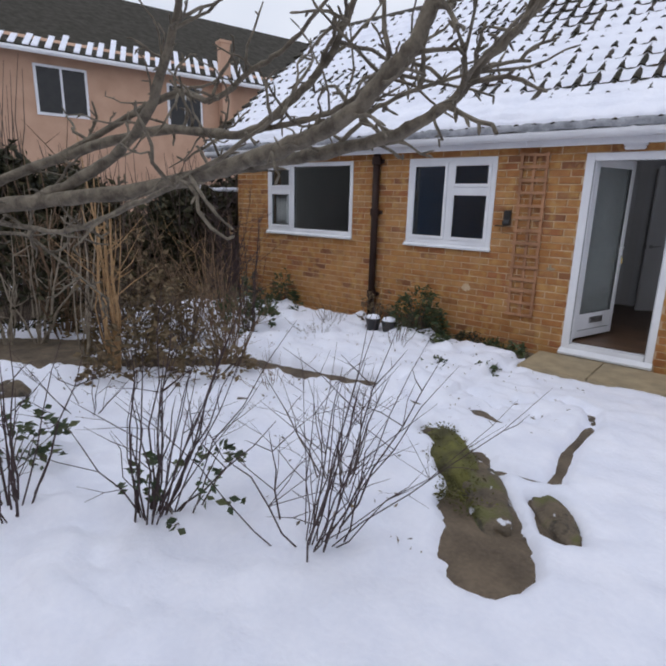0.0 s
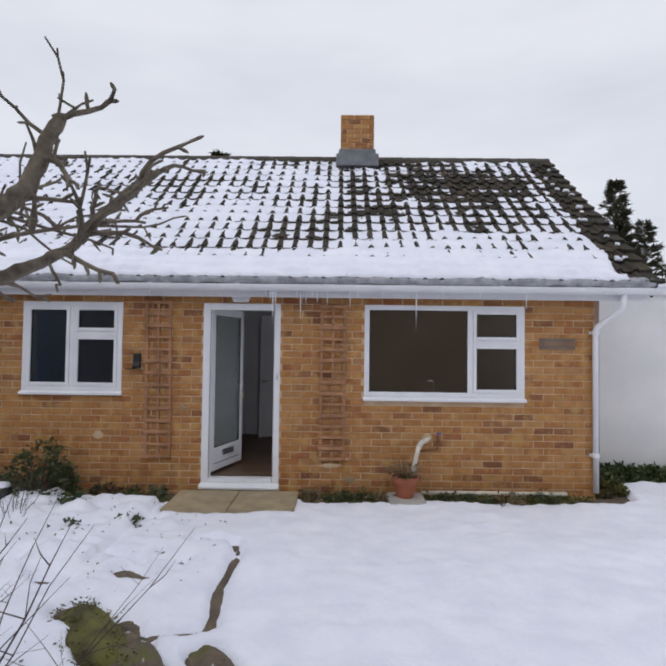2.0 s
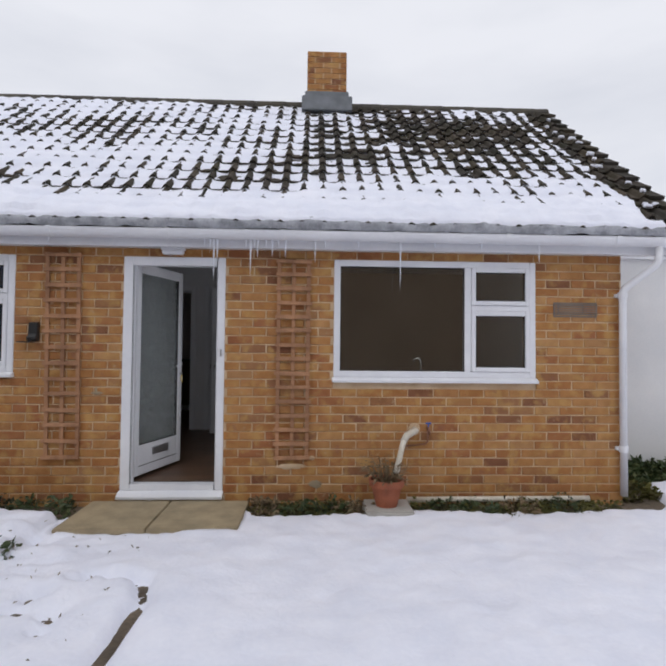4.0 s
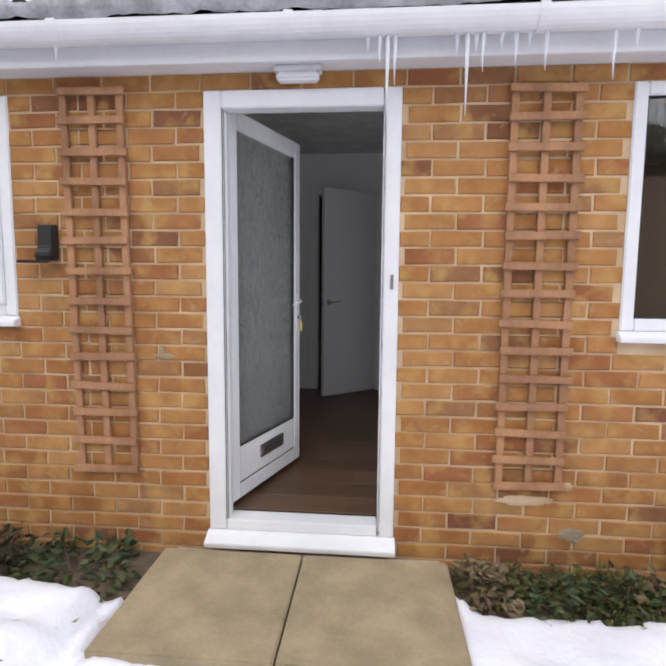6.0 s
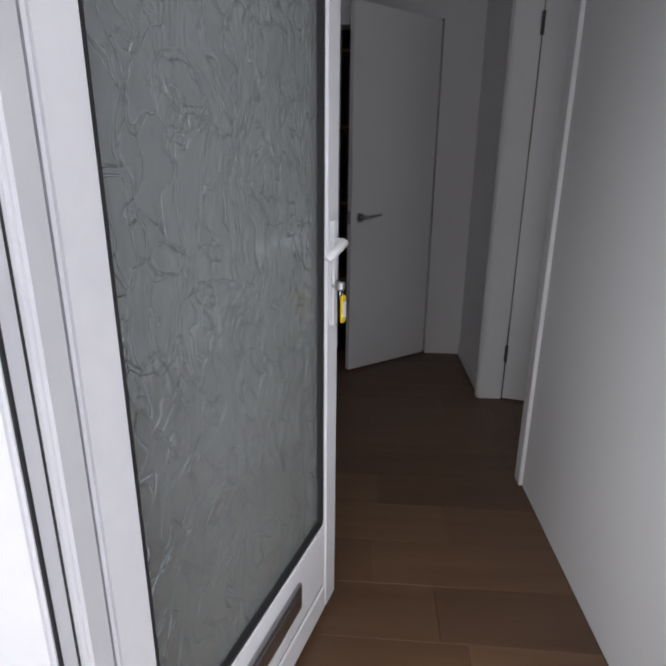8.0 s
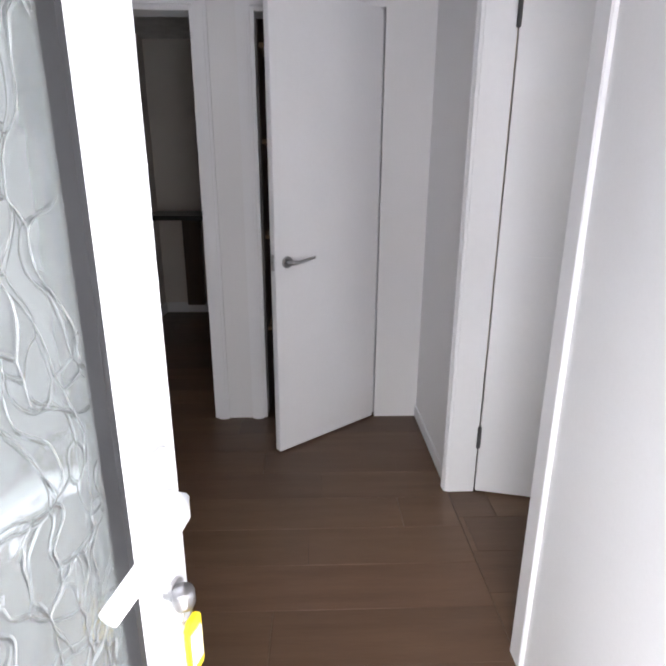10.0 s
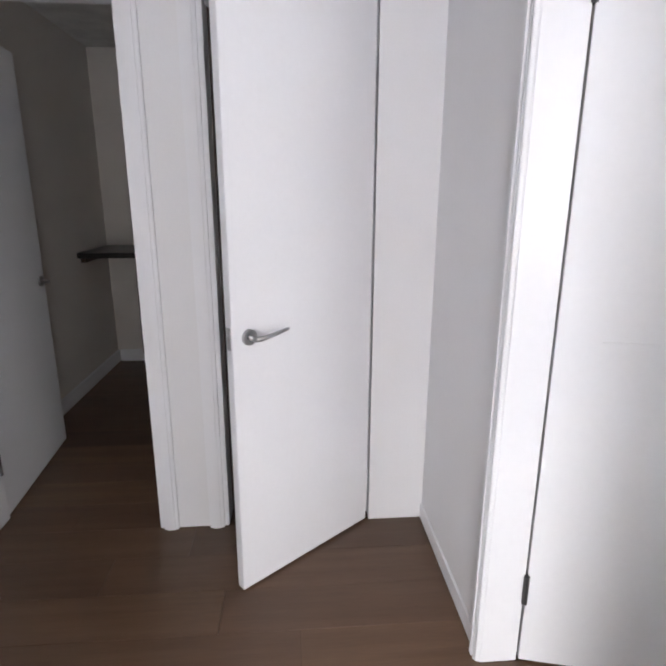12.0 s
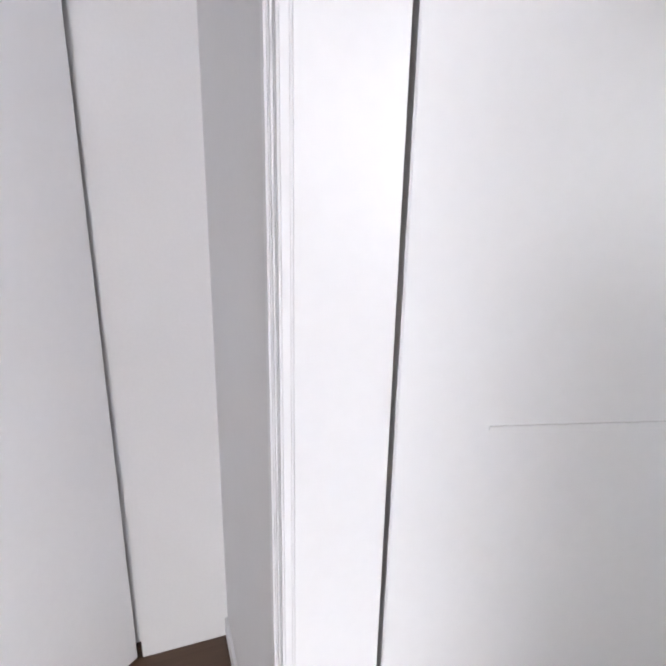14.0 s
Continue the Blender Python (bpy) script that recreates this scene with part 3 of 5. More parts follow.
# ---- front door ----
df = thing("door_1", (0, 0, 0), "white plastic front door standing open into the hall", "front door", kind="structure")
f = Geo()
f.prism([(0.0, -0.006), (0.079, -0.006), (0.079, 0.034), (0.091, 0.034), (0.091, 0.078), (0.0, 0.078)], 2, 0.06, 2.06)
part("jamb", f, m_upvc, df, bev=0.004)
f = Geo()
f.prism([(0.866, -0.006), (0.802, -0.006), (0.802, 0.03), (0.790, 0.03), (0.790, 0.15), (0.866, 0.15)], 2, 0.06, 2.06)
part("jamb", f, m_upvc, df, bev=0.004)
part("head", Geo().box(0.080, 0.789, -0.004, 0.078, 1.985, 2.06), m_upvc, df, bev=0.004)
part("threshold", Geo().box(0.080, 0.789, -0.002, 0.10, 0.058, 0.108), m_upvc, df, bev=0.004)
part("sill", Geo().prism([(0.09, 0.0), (-0.075, 0.0), (-0.08, 0.025), (-0.012, 0.058), (0.09, 0.058)], 0, -0.008, 0.874), m_upvc, df, bev=0.003)
part("gasket", Geo().box(0.078, 0.0812, 0.000, 0.0045, 0.11, 1.984).box(0.078, 0.0812, 0.0285, 0.0345, 0.11, 1.984).box(0.8012, 0.8026, 0.002, 0.006, 0.11, 1.984).box(0.796, 0.8026, 0.0265, 0.0305, 0.11, 1.984), m_gasket, df)
part("reveal", Geo().box(0.001, 0.012, 0.079, WALL_IN, 0.10, 2.05), m_gloss, df)
part("lock_strike", Geo().box(0.830, 0.844, -0.010, -0.004, 1.205, 1.268).box(0.834, 0.840, -0.022, -0.008, 1.225, 1.25), m_chrome, df, "steel strike plate")

# the leaf: local x from the hinge to the free edge, local -y the outside face
LW, LT, L0, L1 = 0.730, 0.055, 0.028, 1.905
HS, LEAF_TURN = 0.063, 72.4    # hinge stile, opening angle
leaf = thing("door_leaf", (0.0904, 0.0857, 0.12), "white plastic door leaf with textured glass, standing open", "door", turn=LEAF_TURN)
part("stile", Geo().box(0, HS, 0, LT, L0, L1), m_upvc, leaf, bev=0.005)
part("stile", Geo().box(LW - 0.068, LW, 0, LT, L0, L1), m_upvc, leaf, bev=0.005)
part("rail", Geo().box(HS + 0.0005, LW - 0.0685, 0.001, LT - 0.001, L0, L0 + 0.075), m_upvc, leaf, bev=0.004)
part("rail", Geo().box(HS + 0.0005, LW - 0.0685, 0.001, LT - 0.001, L1 - 0.085, L1), m_upvc, leaf, bev=0.004)
part("letter_panel", Geo().box(HS + 0.0005, LW - 0.0685, 0.003, LT - 0.003, L0 + 0.082, L0 + 0.262), m_upvc, leaf, bev=0.004)
GZ0, GZ1 = L0 + 0.267, L1 - 0.086
part("pane", Geo().box(HS + 0.003, LW - 0.071, 0.020, 0.026, GZ0, GZ1), m_obscure, leaf, "obscure glass with a crinkled relief").visible_shadow = False
bead = Geo()
for a, b, c, d in ((HS + 0.0005, HS + 0.007, GZ0, GZ1), (LW - 0.075, LW - 0.0685, GZ0, GZ1)):
    bead.box(a, b, 0.006, 0.048, c, d)
bead.box(HS + 0.007, LW - 0.075, 0.006, 0.048, GZ0 - 0.004, GZ0 + 0.003).box(HS + 0.0005, LW - 0.0685, 0.006, 0.048, L0 + 0.0755, L0 + 0.0815)
part("gasket", bead, m_gasket, leaf)
lp = part("letter_plate", Geo().box(0.255, 0.51, -0.006, 0.002, 0.175, 0.245), m_chrome, leaf, "brushed steel letter plate", bev=0.003)
part("flap", Geo().box(0.275, 0.49, -0.010, -0.005, 0.188, 0.232), m_chrome, lp, bev=0.002)
hb = part("handle_plate", Geo().box(LW - 0.056, LW - 0.026, -0.010, 0.0, 0.805, 1.045), m_upvc, leaf, "white handle plate", bev=0.006)
HX = LW - 0.041
part("lever", Geo().tube([(HX, -0.005, 0.995), (HX, -0.026, 0.995), (HX - 0.015, -0.034, 0.995), (HX - 0.055, -0.036, 0.987), (HX - 0.105, -0.033, 0.975)], [0.009, 0.009, 0.0095, 0.009, 0.008], 10), m_upvc, hb, "white lever handle", smooth=True)
part("cylinder", Geo().tube([(HX, -0.004, 0.90), (HX, -0.014, 0.90)], [0.011, 0.011], 14), m_chrome, hb)
hb = part("handle_plate", Geo().box(LW - 0.056, LW - 0.026, LT, LT + 0.010, 0.805, 1.045), m_upvc, leaf, bev=0.006)
part("lever", Geo().tube([(HX, LT + 0.005, 0.995), (HX, LT + 0.045, 0.995), (HX - 0.02, LT + 0.056, 0.995), (HX - 0.12, LT + 0.054, 0.985)], [0.011, 0.011, 0.012, 0.009], 10), m_upvc, hb, smooth=True)
part("lock_strip", Geo().box(LW - 0.001, LW + 0.0015, 0.018, 0.036, 0.30, 1.62), m_chrome, leaf)
for z in (0.25, 0.95, 1.65):
    part("hinge", Geo().tube([(-0.008, LT + 0.004, z - 0.045), (-0.008, LT + 0.004, z + 0.045)], [0.009, 0.009], 10), m_upvc, leaf)
tag = thing("key_tag", (0.0, 0.0, 0.0), "house key with a yellow plastic label tag hanging in the lock", "key")
ksh = leaf.matrix_world @ Vector((HX - 0.006, -0.002, 0.900))
tag.matrix_world = Matrix.Translation(ksh + Vector((0, 0, 0.12 - 0.12))) @ pose(0, 0, 0, 0, 0, LEAF_TURN)
part("key", Geo().tube([(0, 0.014, 0), (0, -0.012, 0)], [0.0035, 0.0035], 8).lathe(0, -0.022, [(0.009, -0.009), (0.0105, -0.005), (0.0105, 0.005), (0.009, 0.009)], 16), m_chrome, tag, "nickel key with a round bow", smooth=True)
tb = part("fob", Geo().prism([(-0.012, -0.078), (-0.009, -0.082), (0.009, -0.082), (0.012, -0.078), (0.012, -0.026), (0.006, -0.02), (-0.006, -0.02), (-0.012, -0.026)], 1, -0.031, -0.026), m_yellow, tag, "yellow plastic fob", bev=0.001)
part("insert", Geo().box(-0.008, 0.008, -0.0325, -0.0305, -0.070, -0.034), m_card, tb, "blank white card insert")
part("ring", Geo().tube([(0.008 * math.cos(a * 0.785), -0.024, -0.018 + 0.009 * math.sin(a * 0.785)) for a in range(9)], [0.0013] * 9, 6), m_chrome, tag)


# ---- inner doors ----
def flush_door(name, hinge, turn, width, label, lever_side, top=1.965, group="white doors of the hall"):
    """local x from the hinge to the free edge, local -y the face towards the hall."""
    d = thing(name, (*hinge, FL + 0.008), label, "door", turn=turn)
    part("panel", Geo().box(0.002, width, 0, 0.036, 0, top), m_gloss, d, bev=0.002)
    for y, s in ((0.0, -1), (0.036, 1)):
        r = part("rose", Geo().tube([(width - 0.06, y, 0.901), (width - 0.06, y + s * 0.009, 0.901)], [0.026, 0.0255], 28), m_chrome, d, "brushed steel rose", smooth=False)
        a, b = width - 0.06, y + s * 0.045
        part("lever", Geo().tube([(a, y + s * 0.008, 0.901), (a, b - s * 0.006, 0.901), (a - 0.014, b, 0.901), (a - 0.05, b, 0.904), (a - 0.09, b, 0.911), (a - 0.122, b, 0.916)],
                                 [0.009, 0.009, 0.0088, 0.0072, 0.0066, 0.0058], 12), m_chrome, r, "curved steel lever", smooth=True)
    part("latch_plate", Geo().box(width - 0.001, width + 0.0015, 0.007, 0.029, 0.866, 0.936).tube([(width, 0.018, 0.901), (width + 0.008, 0.018, 0.901)], [0.008, 0.006], 8), m_chrome, d, "steel latch plate")
    for z in (0.25, top - 0.2):
        part("hinge", Geo().tube([(-0.002, -0.007, z - 0.045), (-0.002, -0.007, z + 0.045)], [0.008, 0.008], 10).box(0.001, 0.003, -0.004, 0.03, z - 0.045, z + 0.045), m_hinge, d, "steel butt hinge")
    return d


E1 = (0.727, 2.957)
flush_door("door_of_cupboard", E1, math.degrees(math.atan2(-0.385, -0.478)), 0.615, "white flush cupboard door with a steel lever, ajar", 1)
rdoor = flush_door("right_room_door", (1.1015, 2.206), -14.0, 0.715, "white flush door standing open into the bright room", 1)
part("panel_joint", Geo().box(0.11, 0.715, -0.003, 0.0005, 0.977, 0.982), m_gloss, rdoor)
flush_door("back_room_door", (-0.765, Y3 + 0.10), 95.0, 0.76, "white flush door standing open into the dim back room", 1)

# back room shelf
sh = thing("worktop_shelf", (-1.0, 5.25, 1.035), "black worktop shelf fixed across the corner of the back room", "shelf")
part("worktop", Geo().box(0.0, 1.055, -0.60, 0.0, 0.0, 0.038), m_worktop, sh, bev=0.004)
part("batten", Geo().box(0.0, 0.03, -0.54, -0.02, -0.035, -0.002), m_darkwood, sh)
part("upright", Geo().box(0.26, 0.42, -0.20, -0.17, -0.80, -0.002), m_darkwood, sh, "dark wood upright panel", bev=0.003)

# cupboard shelf
cs = thing("cupboard_shelving", (0.17, 3.046, FL), "wooden shelves inside the dark hall cupboard", "shelving")
for z in (0.45, 0.95, 1.42, 1.85):
    part("shelf", Geo().box(0.0, 0.585, 0.05, 0.55, z, z + 0.02), m_cupboard, cs)
part("side_panel", Geo().box(-0.005, 0.01, 0.0, 0.6, 0, 2.1), m_darkwood, cs)

# ---- planks ----
rnd = random.Random(5)


def planks(x0, x1, y0, y1, pitch=0.19, length=1.22):
    row, y = 0, y0
    while y < y1 - 0.02:
        yy = min(y + pitch, y1)
        x = x0 - rnd.uniform(0, length)
        while x < x1:
            a, b = max(x, x0), min(x + length, x1)
            if b - a > 0.004:
                g = Geo()
                k = 0.0004
                g.prism([(y + 0.0004, -0.006), (yy - 0.0004, -0.006), (yy - 0.0004, -k), (yy - 0.0004 - k, 0), (y + 0.0004 + k, 0), (y + 0.0004, -k)], 0, a + 0.0006, b - 0.0006)
                me = bpy.data.meshes.new("plank")
                me.from_pydata(g.v, [], g.f)
                me.materials.append(m_plank)
                piece("plank", me, floor, pose(0, 0, FL))
            x += length
        y = yy


planks(-0.878, 0.988, WALL_IN, Y3)
planks(0.08, 0.785, 0.102, WALL_IN)
planks(-0.99, 0.055, Y3 + 0.0, 5.24)
planks(0.989, 2.6, 1.472, 2.208)

# ---- roof ----
roof = thing("roof", (0, EAVE_Y, EAVE_Z), "snow-covered pitched roof of dark profiled tiles", "roof", kind="structure")
SLOPE = math.atan2(RIDGE_Z - EAVE_Z, RIDGE_Y - EAVE_Y)
RUN = math.hypot(RIDGE_Z - EAVE_Z, RIDGE_Y - EAVE_Y)
deck = Geo()
deck.prism([(EAVE_Y + 0.06, EAVE_Z - 0.02), (RIDGE_Y, RIDGE_Z - 0.05), (2 * RIDGE_Y - EAVE_Y, EAVE_Z - 0.05), (2 * RIDGE_Y - EAVE_Y, EAVE_Z - 0.09), (RIDGE_Y, RIDGE_Z - 0.11), (EAVE_Y + 0.06, EAVE_Z - 0.06)], 0, VERGE_L + 0.03, VERGE_R - 0.03)
part("deck", deck, m_tile_far, roof, at=(0, EAVE_Y, EAVE_Z))
TW, ROWS = 0.182, 16
GAUGE = RUN / ROWS
COLS = int((VERGE_R - VERGE_L) / TW)


def tile_rise(u):
    """Height of the tile's profile at a part u (0 to 1) of its width."""
    return 0.042 * max(0.0, math.cos((u - 0.5) * 2 * math.pi)) ** 0.8


def tile_geo(g, x, v):
    k = len(g.v)
    n = 8
    for vv, lift in ((v - 0.02, 0.040), (v + GAUGE + 0.015, 0.004)):
        for i in range(n + 1):
            u = i / n
            g.v.append((x + TW * u, vv, lift + tile_rise(u)))
    for i in range(n + 1):
        g.v.append((x + TW * i / n, v - 0.02, 0.02 + tile_rise(i / n)))
    for i in range(n):
        g.f.append((k + i, k + i + 1, k + n + 2 + i, k + n + 1 + i))
        g.f.append((k + 2 * n + 2 + i, k + 2 * n + 3 + i, k + i + 1, k + i))


slope_pose = pose(0, 0, 0, math.degrees(SLOPE), 0, 0)
one = Geo()
tile_geo(one, 0, 0)
tile_mesh = bpy.data.meshes.new("tile")
tile_mesh.from_pydata(one.v, [], one.f)
tile_mesh.materials.append(m_tile)
rest = Geo()
for r in range(ROWS):
    for c in range(COLS):
        x, v = VERGE_L + 0.06 + c * TW, r * GAUGE
        if x > 1.55 and r >= 1:
            piece("tile", tile_mesh, roof, slope_pose @ pose(x, v + rnd.uniform(-0.006, 0.006), rnd.uniform(0, 0.006), 0, rnd.uniform(-0.6, 0.6), rnd.uniform(-0.5, 0.5)))
        else:
            tile_geo(rest, x, v)
o = part("tiling", rest, m_tile_far, roof, kind="stuff")
o.matrix_basis = slope_pose
rg = Geo()
x = VERGE_L
while x < VERGE_R:
    rg.tube([(x, RIDGE_Y, RIDGE_Z - 0.02), (min(x + 0.44, VERGE_R), RIDGE_Y, RIDGE_Z - 0.02)], [0.10, 0.105], 12)
    x += 0.445
part("ridge", rg, m_ridge, roof, "dark half-round ridge tiles", at=(0, EAVE_Y, EAVE_Z))
vg = Geo()
for r in range(ROWS):
    for x in (VERGE_L - 0.02, VERGE_R - 0.13):
        lift, v = rnd.uniform(0.0, 0.012), r * GAUGE - 0.03 + rnd.uniform(-0.008, 0.008)
        vg.prism([(v, 0.030 + lift), (v + GAUGE + 0.02, -0.002 + lift), (v + GAUGE + 0.02, 0.026 + lift), (v, 0.070 + lift)], 0, x, x + 0.15 + rnd.uniform(-0.008, 0.008))
o = part("verge", vg, m_tile_far, roof, "dark mossy tiles stepping along the verge")
o.matrix_basis = slope_pose
bg = Geo()
for x in (VERGE_L, VERGE_R - 0.03):
    bg.box(x, x + 0.022, 0.0, RUN, -0.15, 0.028)
o = part("bargeboard", bg, m_ridge, roof, "dark bargeboard under the verge")
o.matrix_basis = slope_pose


def snow_level(x, v):
    """Depth of snow above the slope."""
    k = v / RUN
    edge = 0.022 + 0.05 * max(0.0, min(1.0, (1.5 - x) / 4.0)) + 0.05 * noise.noise((x * 0.8, 3.0, 0.0))
    d = 0.100 - 0.058 * max(0.0, min(1.0, (k - edge) / 0.14))
    d += 0.024 * noise.noise((x * 0.55, v * 0.9, 2.0)) + 0.008 * max(0.0, min(1.0, (-1.0 - x) / 1.5)) + 0.020 * noise.noise((x * 2.6, v * 2.6, 6.0)) + 0.017 * noise.noise((x * 7, v * 7, 8.0))
    d -= 0.044 * math.exp(-((x - 3.0) / 1.6) ** 2 - ((v - 2.7) / 1.1) ** 2) * (0.8 + 0.9 * noise.noise((x * 4, v * 4, 13.0)))
    d -= 0.018 * math.exp(-((x - 0.9) / 0.7) ** 2 - ((v - 1.15) / 0.35) ** 2)
    d -= 0.085 * max(0.0, min(1.0, (x - (VERGE_R - 0.40 + 0.10 * noise.noise((v * 2.3, 4.0, 1.0)) + 0.05 * noise.noise((v * 9.0, 2.0, 1.0)))) / 0.12))
    if v < 0.10 and x < VERGE_R - 0.35:
        d = 0.072 + 0.25 * max(0.0, v) + 0.018 * noise.noise((x * 7, v * 7, 1.0)) 
    if v < -0.015:
        d -= 3.2 * (-0.015 - v)
    return d


n_x, n_v = int((VERGE_R - VERGE_L - 0.1) / 0.034), int((RUN - 0.05) / 0.034)
sg = Geo()
for j in range(n_v + 1):
    v = -0.034 + j * (RUN - 0.026) / n_v
    for i in range(n_x + 1):
        x = VERGE_L + 0.06 + i * (VERGE_R - VERGE_L - 0.14) / n_x
        u = ((x - VERGE_L - 0.06) / TW) % 1.0
        follow = tile_rise(u) * 0.35 + 0.036 * (1 - ((v % GAUGE) / GAUGE)) * 0.45
        sg.v.append((x, v, snow_level(x, v) + follow - 0.004))
w = n_x + 1
for j in range(n_v):
    for i in range(n_x):
        a = j * w + i
        sg.f.append((a, a + 1, a + w + 1, a + w))
rs = part("roof_snow", sg, m_snow, None, smooth=True)
rs.matrix_world = Matrix.Translation((0, EAVE_Y, EAVE_Z)) @ slope_pose
tagged(rs, "melting snow lying in the troughs of the roof tiles", "snow", kind="structure")

rv = random.Random(19)
g = Geo()
for i in range(15):
    v, x = rv.uniform(0.1, RUN - 0.1), VERGE_R - rv.uniform(0.10, 0.32)
    w, h = rv.uniform(0.02, 0.05), rv.uniform(0.015, 0.03)
    g.tube([(x - w, v, 0.055), (x - w * 0.5, v + 0.01, 0.055 + h * 0.5), (x + w * 0.5, v, 0.055 + h * 0.5), (x + w, v - 0.01, 0.055)], [0.008, h, h, 0.008], 7)
o = part("verge_snow", g, m_snow, None, smooth=True)
o.matrix_world = Matrix.Translation((0, EAVE_Y, EAVE_Z)) @ slope_pose
tagged(o, "small lumps of snow left on the verge tiles", "snow", kind="stuff")

# grey slush along the eaves
lg = Geo()
NX = 420
for j, (v, h) in enumerate(((-0.05, 0.012), (-0.04, 0.055), (-0.015, 0.072), (0.03, 0.076))):
    for i in range(NX + 1):
        x = VERGE_L + 0.06 + i * (VERGE_R - VERGE_L - 0.12) / NX
        lg.v.append((x, v + 0.012 * noise.noise((x * 5, j, 0.0)), h + 0.022 * noise.noise((x * 3.5, j * 0.4, 5.0)) + 0.010 * noise.noise((x * 17, j, 9.0))))
for j in range(3):
    for i in range(NX):
        a = j * (NX + 1) + i
        lg.f.append((a, a + 1, a + NX + 2, a + NX + 1))
sl = part("eave_slush", lg, m_slush, None, smooth=True)
sl.matrix_world = Matrix.Translation((0, EAVE_Y, EAVE_Z)) @ slope_pose
tagged(sl, "wet grey slush along the lowest edge of the roof", "snow", kind="structure")

# chimney
ch = thing("chimney", (1.79, RIDGE_Y, RIDGE_Z - 0.3), "short brick chimney stack with lead flashing on the ridge", "chimney")
part("shaft", Geo().box(-0.262, 0.262, -0.242, 0.242, 0, 0.99), m_mortar, ch)
bg = Geo()
for r in range(13):
    z, off = 0.004 + r * 0.076, 0.1125 * (r % 2)
    for sx, half, deep in ((0, 0.27, 0.25), (1, 0.25, 0.27)):
        a = -half - off
        while a < half - 0.02:
            p, q = max(a, -half) + 0.005, min(a + 0.215, half) - 0.005
            if q - p > 0.02:
                for s in (-1, 1):
                    lo, hi = sorted((s * (deep - 0.02), s * deep))
                    bg.box(p, q, lo, hi, z, z + 0.065) if sx == 0 else bg.box(lo, hi, p, q, z, z + 0.065)
            a += 0.225
part("brickwork", bg, m_brick_far, ch, kind="stuff")
part("flashing", Geo().box(-0.34, 0.34, -0.40, -0.24, 0.10, 0.30).box(-0.30, 0.30, -0.28, 0.28, 0.2, 0.42), m_lead, ch, "grey lead flashing", bev=0.01)

# fascia, soffit, gutter
solo("fascia", Geo().box(VERGE_L + 0.1, VERGE_R - 0.1, -0.13, -0.105, 2.125, 2.29), m_upvc, "white plastic fascia board under the eaves", "fascia", "structure", bev=0.003)
solo("soffit", Geo().box(VERGE_L + 0.1, VERGE_R - 0.1, -0.104, 0.008, 2.135, 2.15), m_upvc, "white soffit board", "soffit", "structure")
gut = thing("gutter", (0, -0.19, 2.2), "white plastic half-round gutter along the eaves with icicles below", "gutter", kind="structure")
prof = []
for i in range(13):
    a = math.pi * (1 + i / 12)
    prof.append((-0.192 + 0.058 * math.cos(a), 2.255 + 0.075 * math.sin(a)))
for i in range(12, -1, -1):
    a = math.pi * (1 + i / 12)
    prof.append((-0.192 + 0.052 * math.cos(a), 2.255 + 0.069 * math.sin(a)))
part("channel", Geo().prism(prof, 0, VERGE_L + 0.08, VERGE_R + 0.02), m_upvc, gut, at=(0, -0.19, 2.2))
for x in np.arange(-5.3, 4.8, 0.95):
    part("bracket", Geo().prism([(p, q) for p, q in [(-0.192 + 0.0625 * math.cos(math.pi * (1 + i / 12)), 2.255 + 0.0795 * math.sin(math.pi * (1 + i / 12))) for i in range(13)]] + [(-0.135, 2.262), (-0.25, 2.262)], 0, float(x), float(x) + 0.035), m_upvc, gut, at=(0, -0.19, 2.2))

# ---- things on the front wall ----


def trellis(name, x0, x1, z0, z1, rungs, lean, label):
    """Three uprights with laths nailed across; lean: how far the top stands to the side of the foot."""
    t = thing(name, (x0, -0.03, z0), label, "trellis", "pair of wooden trellises")
    w, h = x1 - x0, z1 - z0
    rr = random.Random(name + str(x0))
    for k in range(3):
        c = 0.016 + k * (w - 0.032) / 2
        g = Geo()
        g.prism([(c - 0.016, 0), (c + 0.016, 0), (c + 0.016 + lean, h), (c - 0.016 + lean, h)], 1, 0.008, 0.028)
        part("upright", g, m_trellis, t, bev=0.002)
    for k in range(rungs):
        z = 0.012 + k * (h - 0.03) / (rungs - 1) + rr.uniform(-0.006, 0.006)
        s, tilt = lean * z / h + rr.uniform(-0.009, 0.008), rr.uniform(-0.007, 0.007)
        g = Geo()
        g.prism([(s - 0.01, z - 0.016), (s + w + 0.01, z - 0.016 + tilt), (s + w + 0.01, z + 0.017 + tilt), (s - 0.01, z + 0.017)], 1, -0.008, 0.0075)
        part("lath", g, m_trellis, t, bev=0.002)
    return t


trellis("trellis", -0.632, -0.340, 0.335, 2.085, 14, -0.022, "weathered red-brown wooden trellis fixed beside the front door")
trellis("trellis", 1.312, 1.600, 0.325, 2.060, 15, 0.004, "narrow weathered wooden trellis with closely spaced laths")

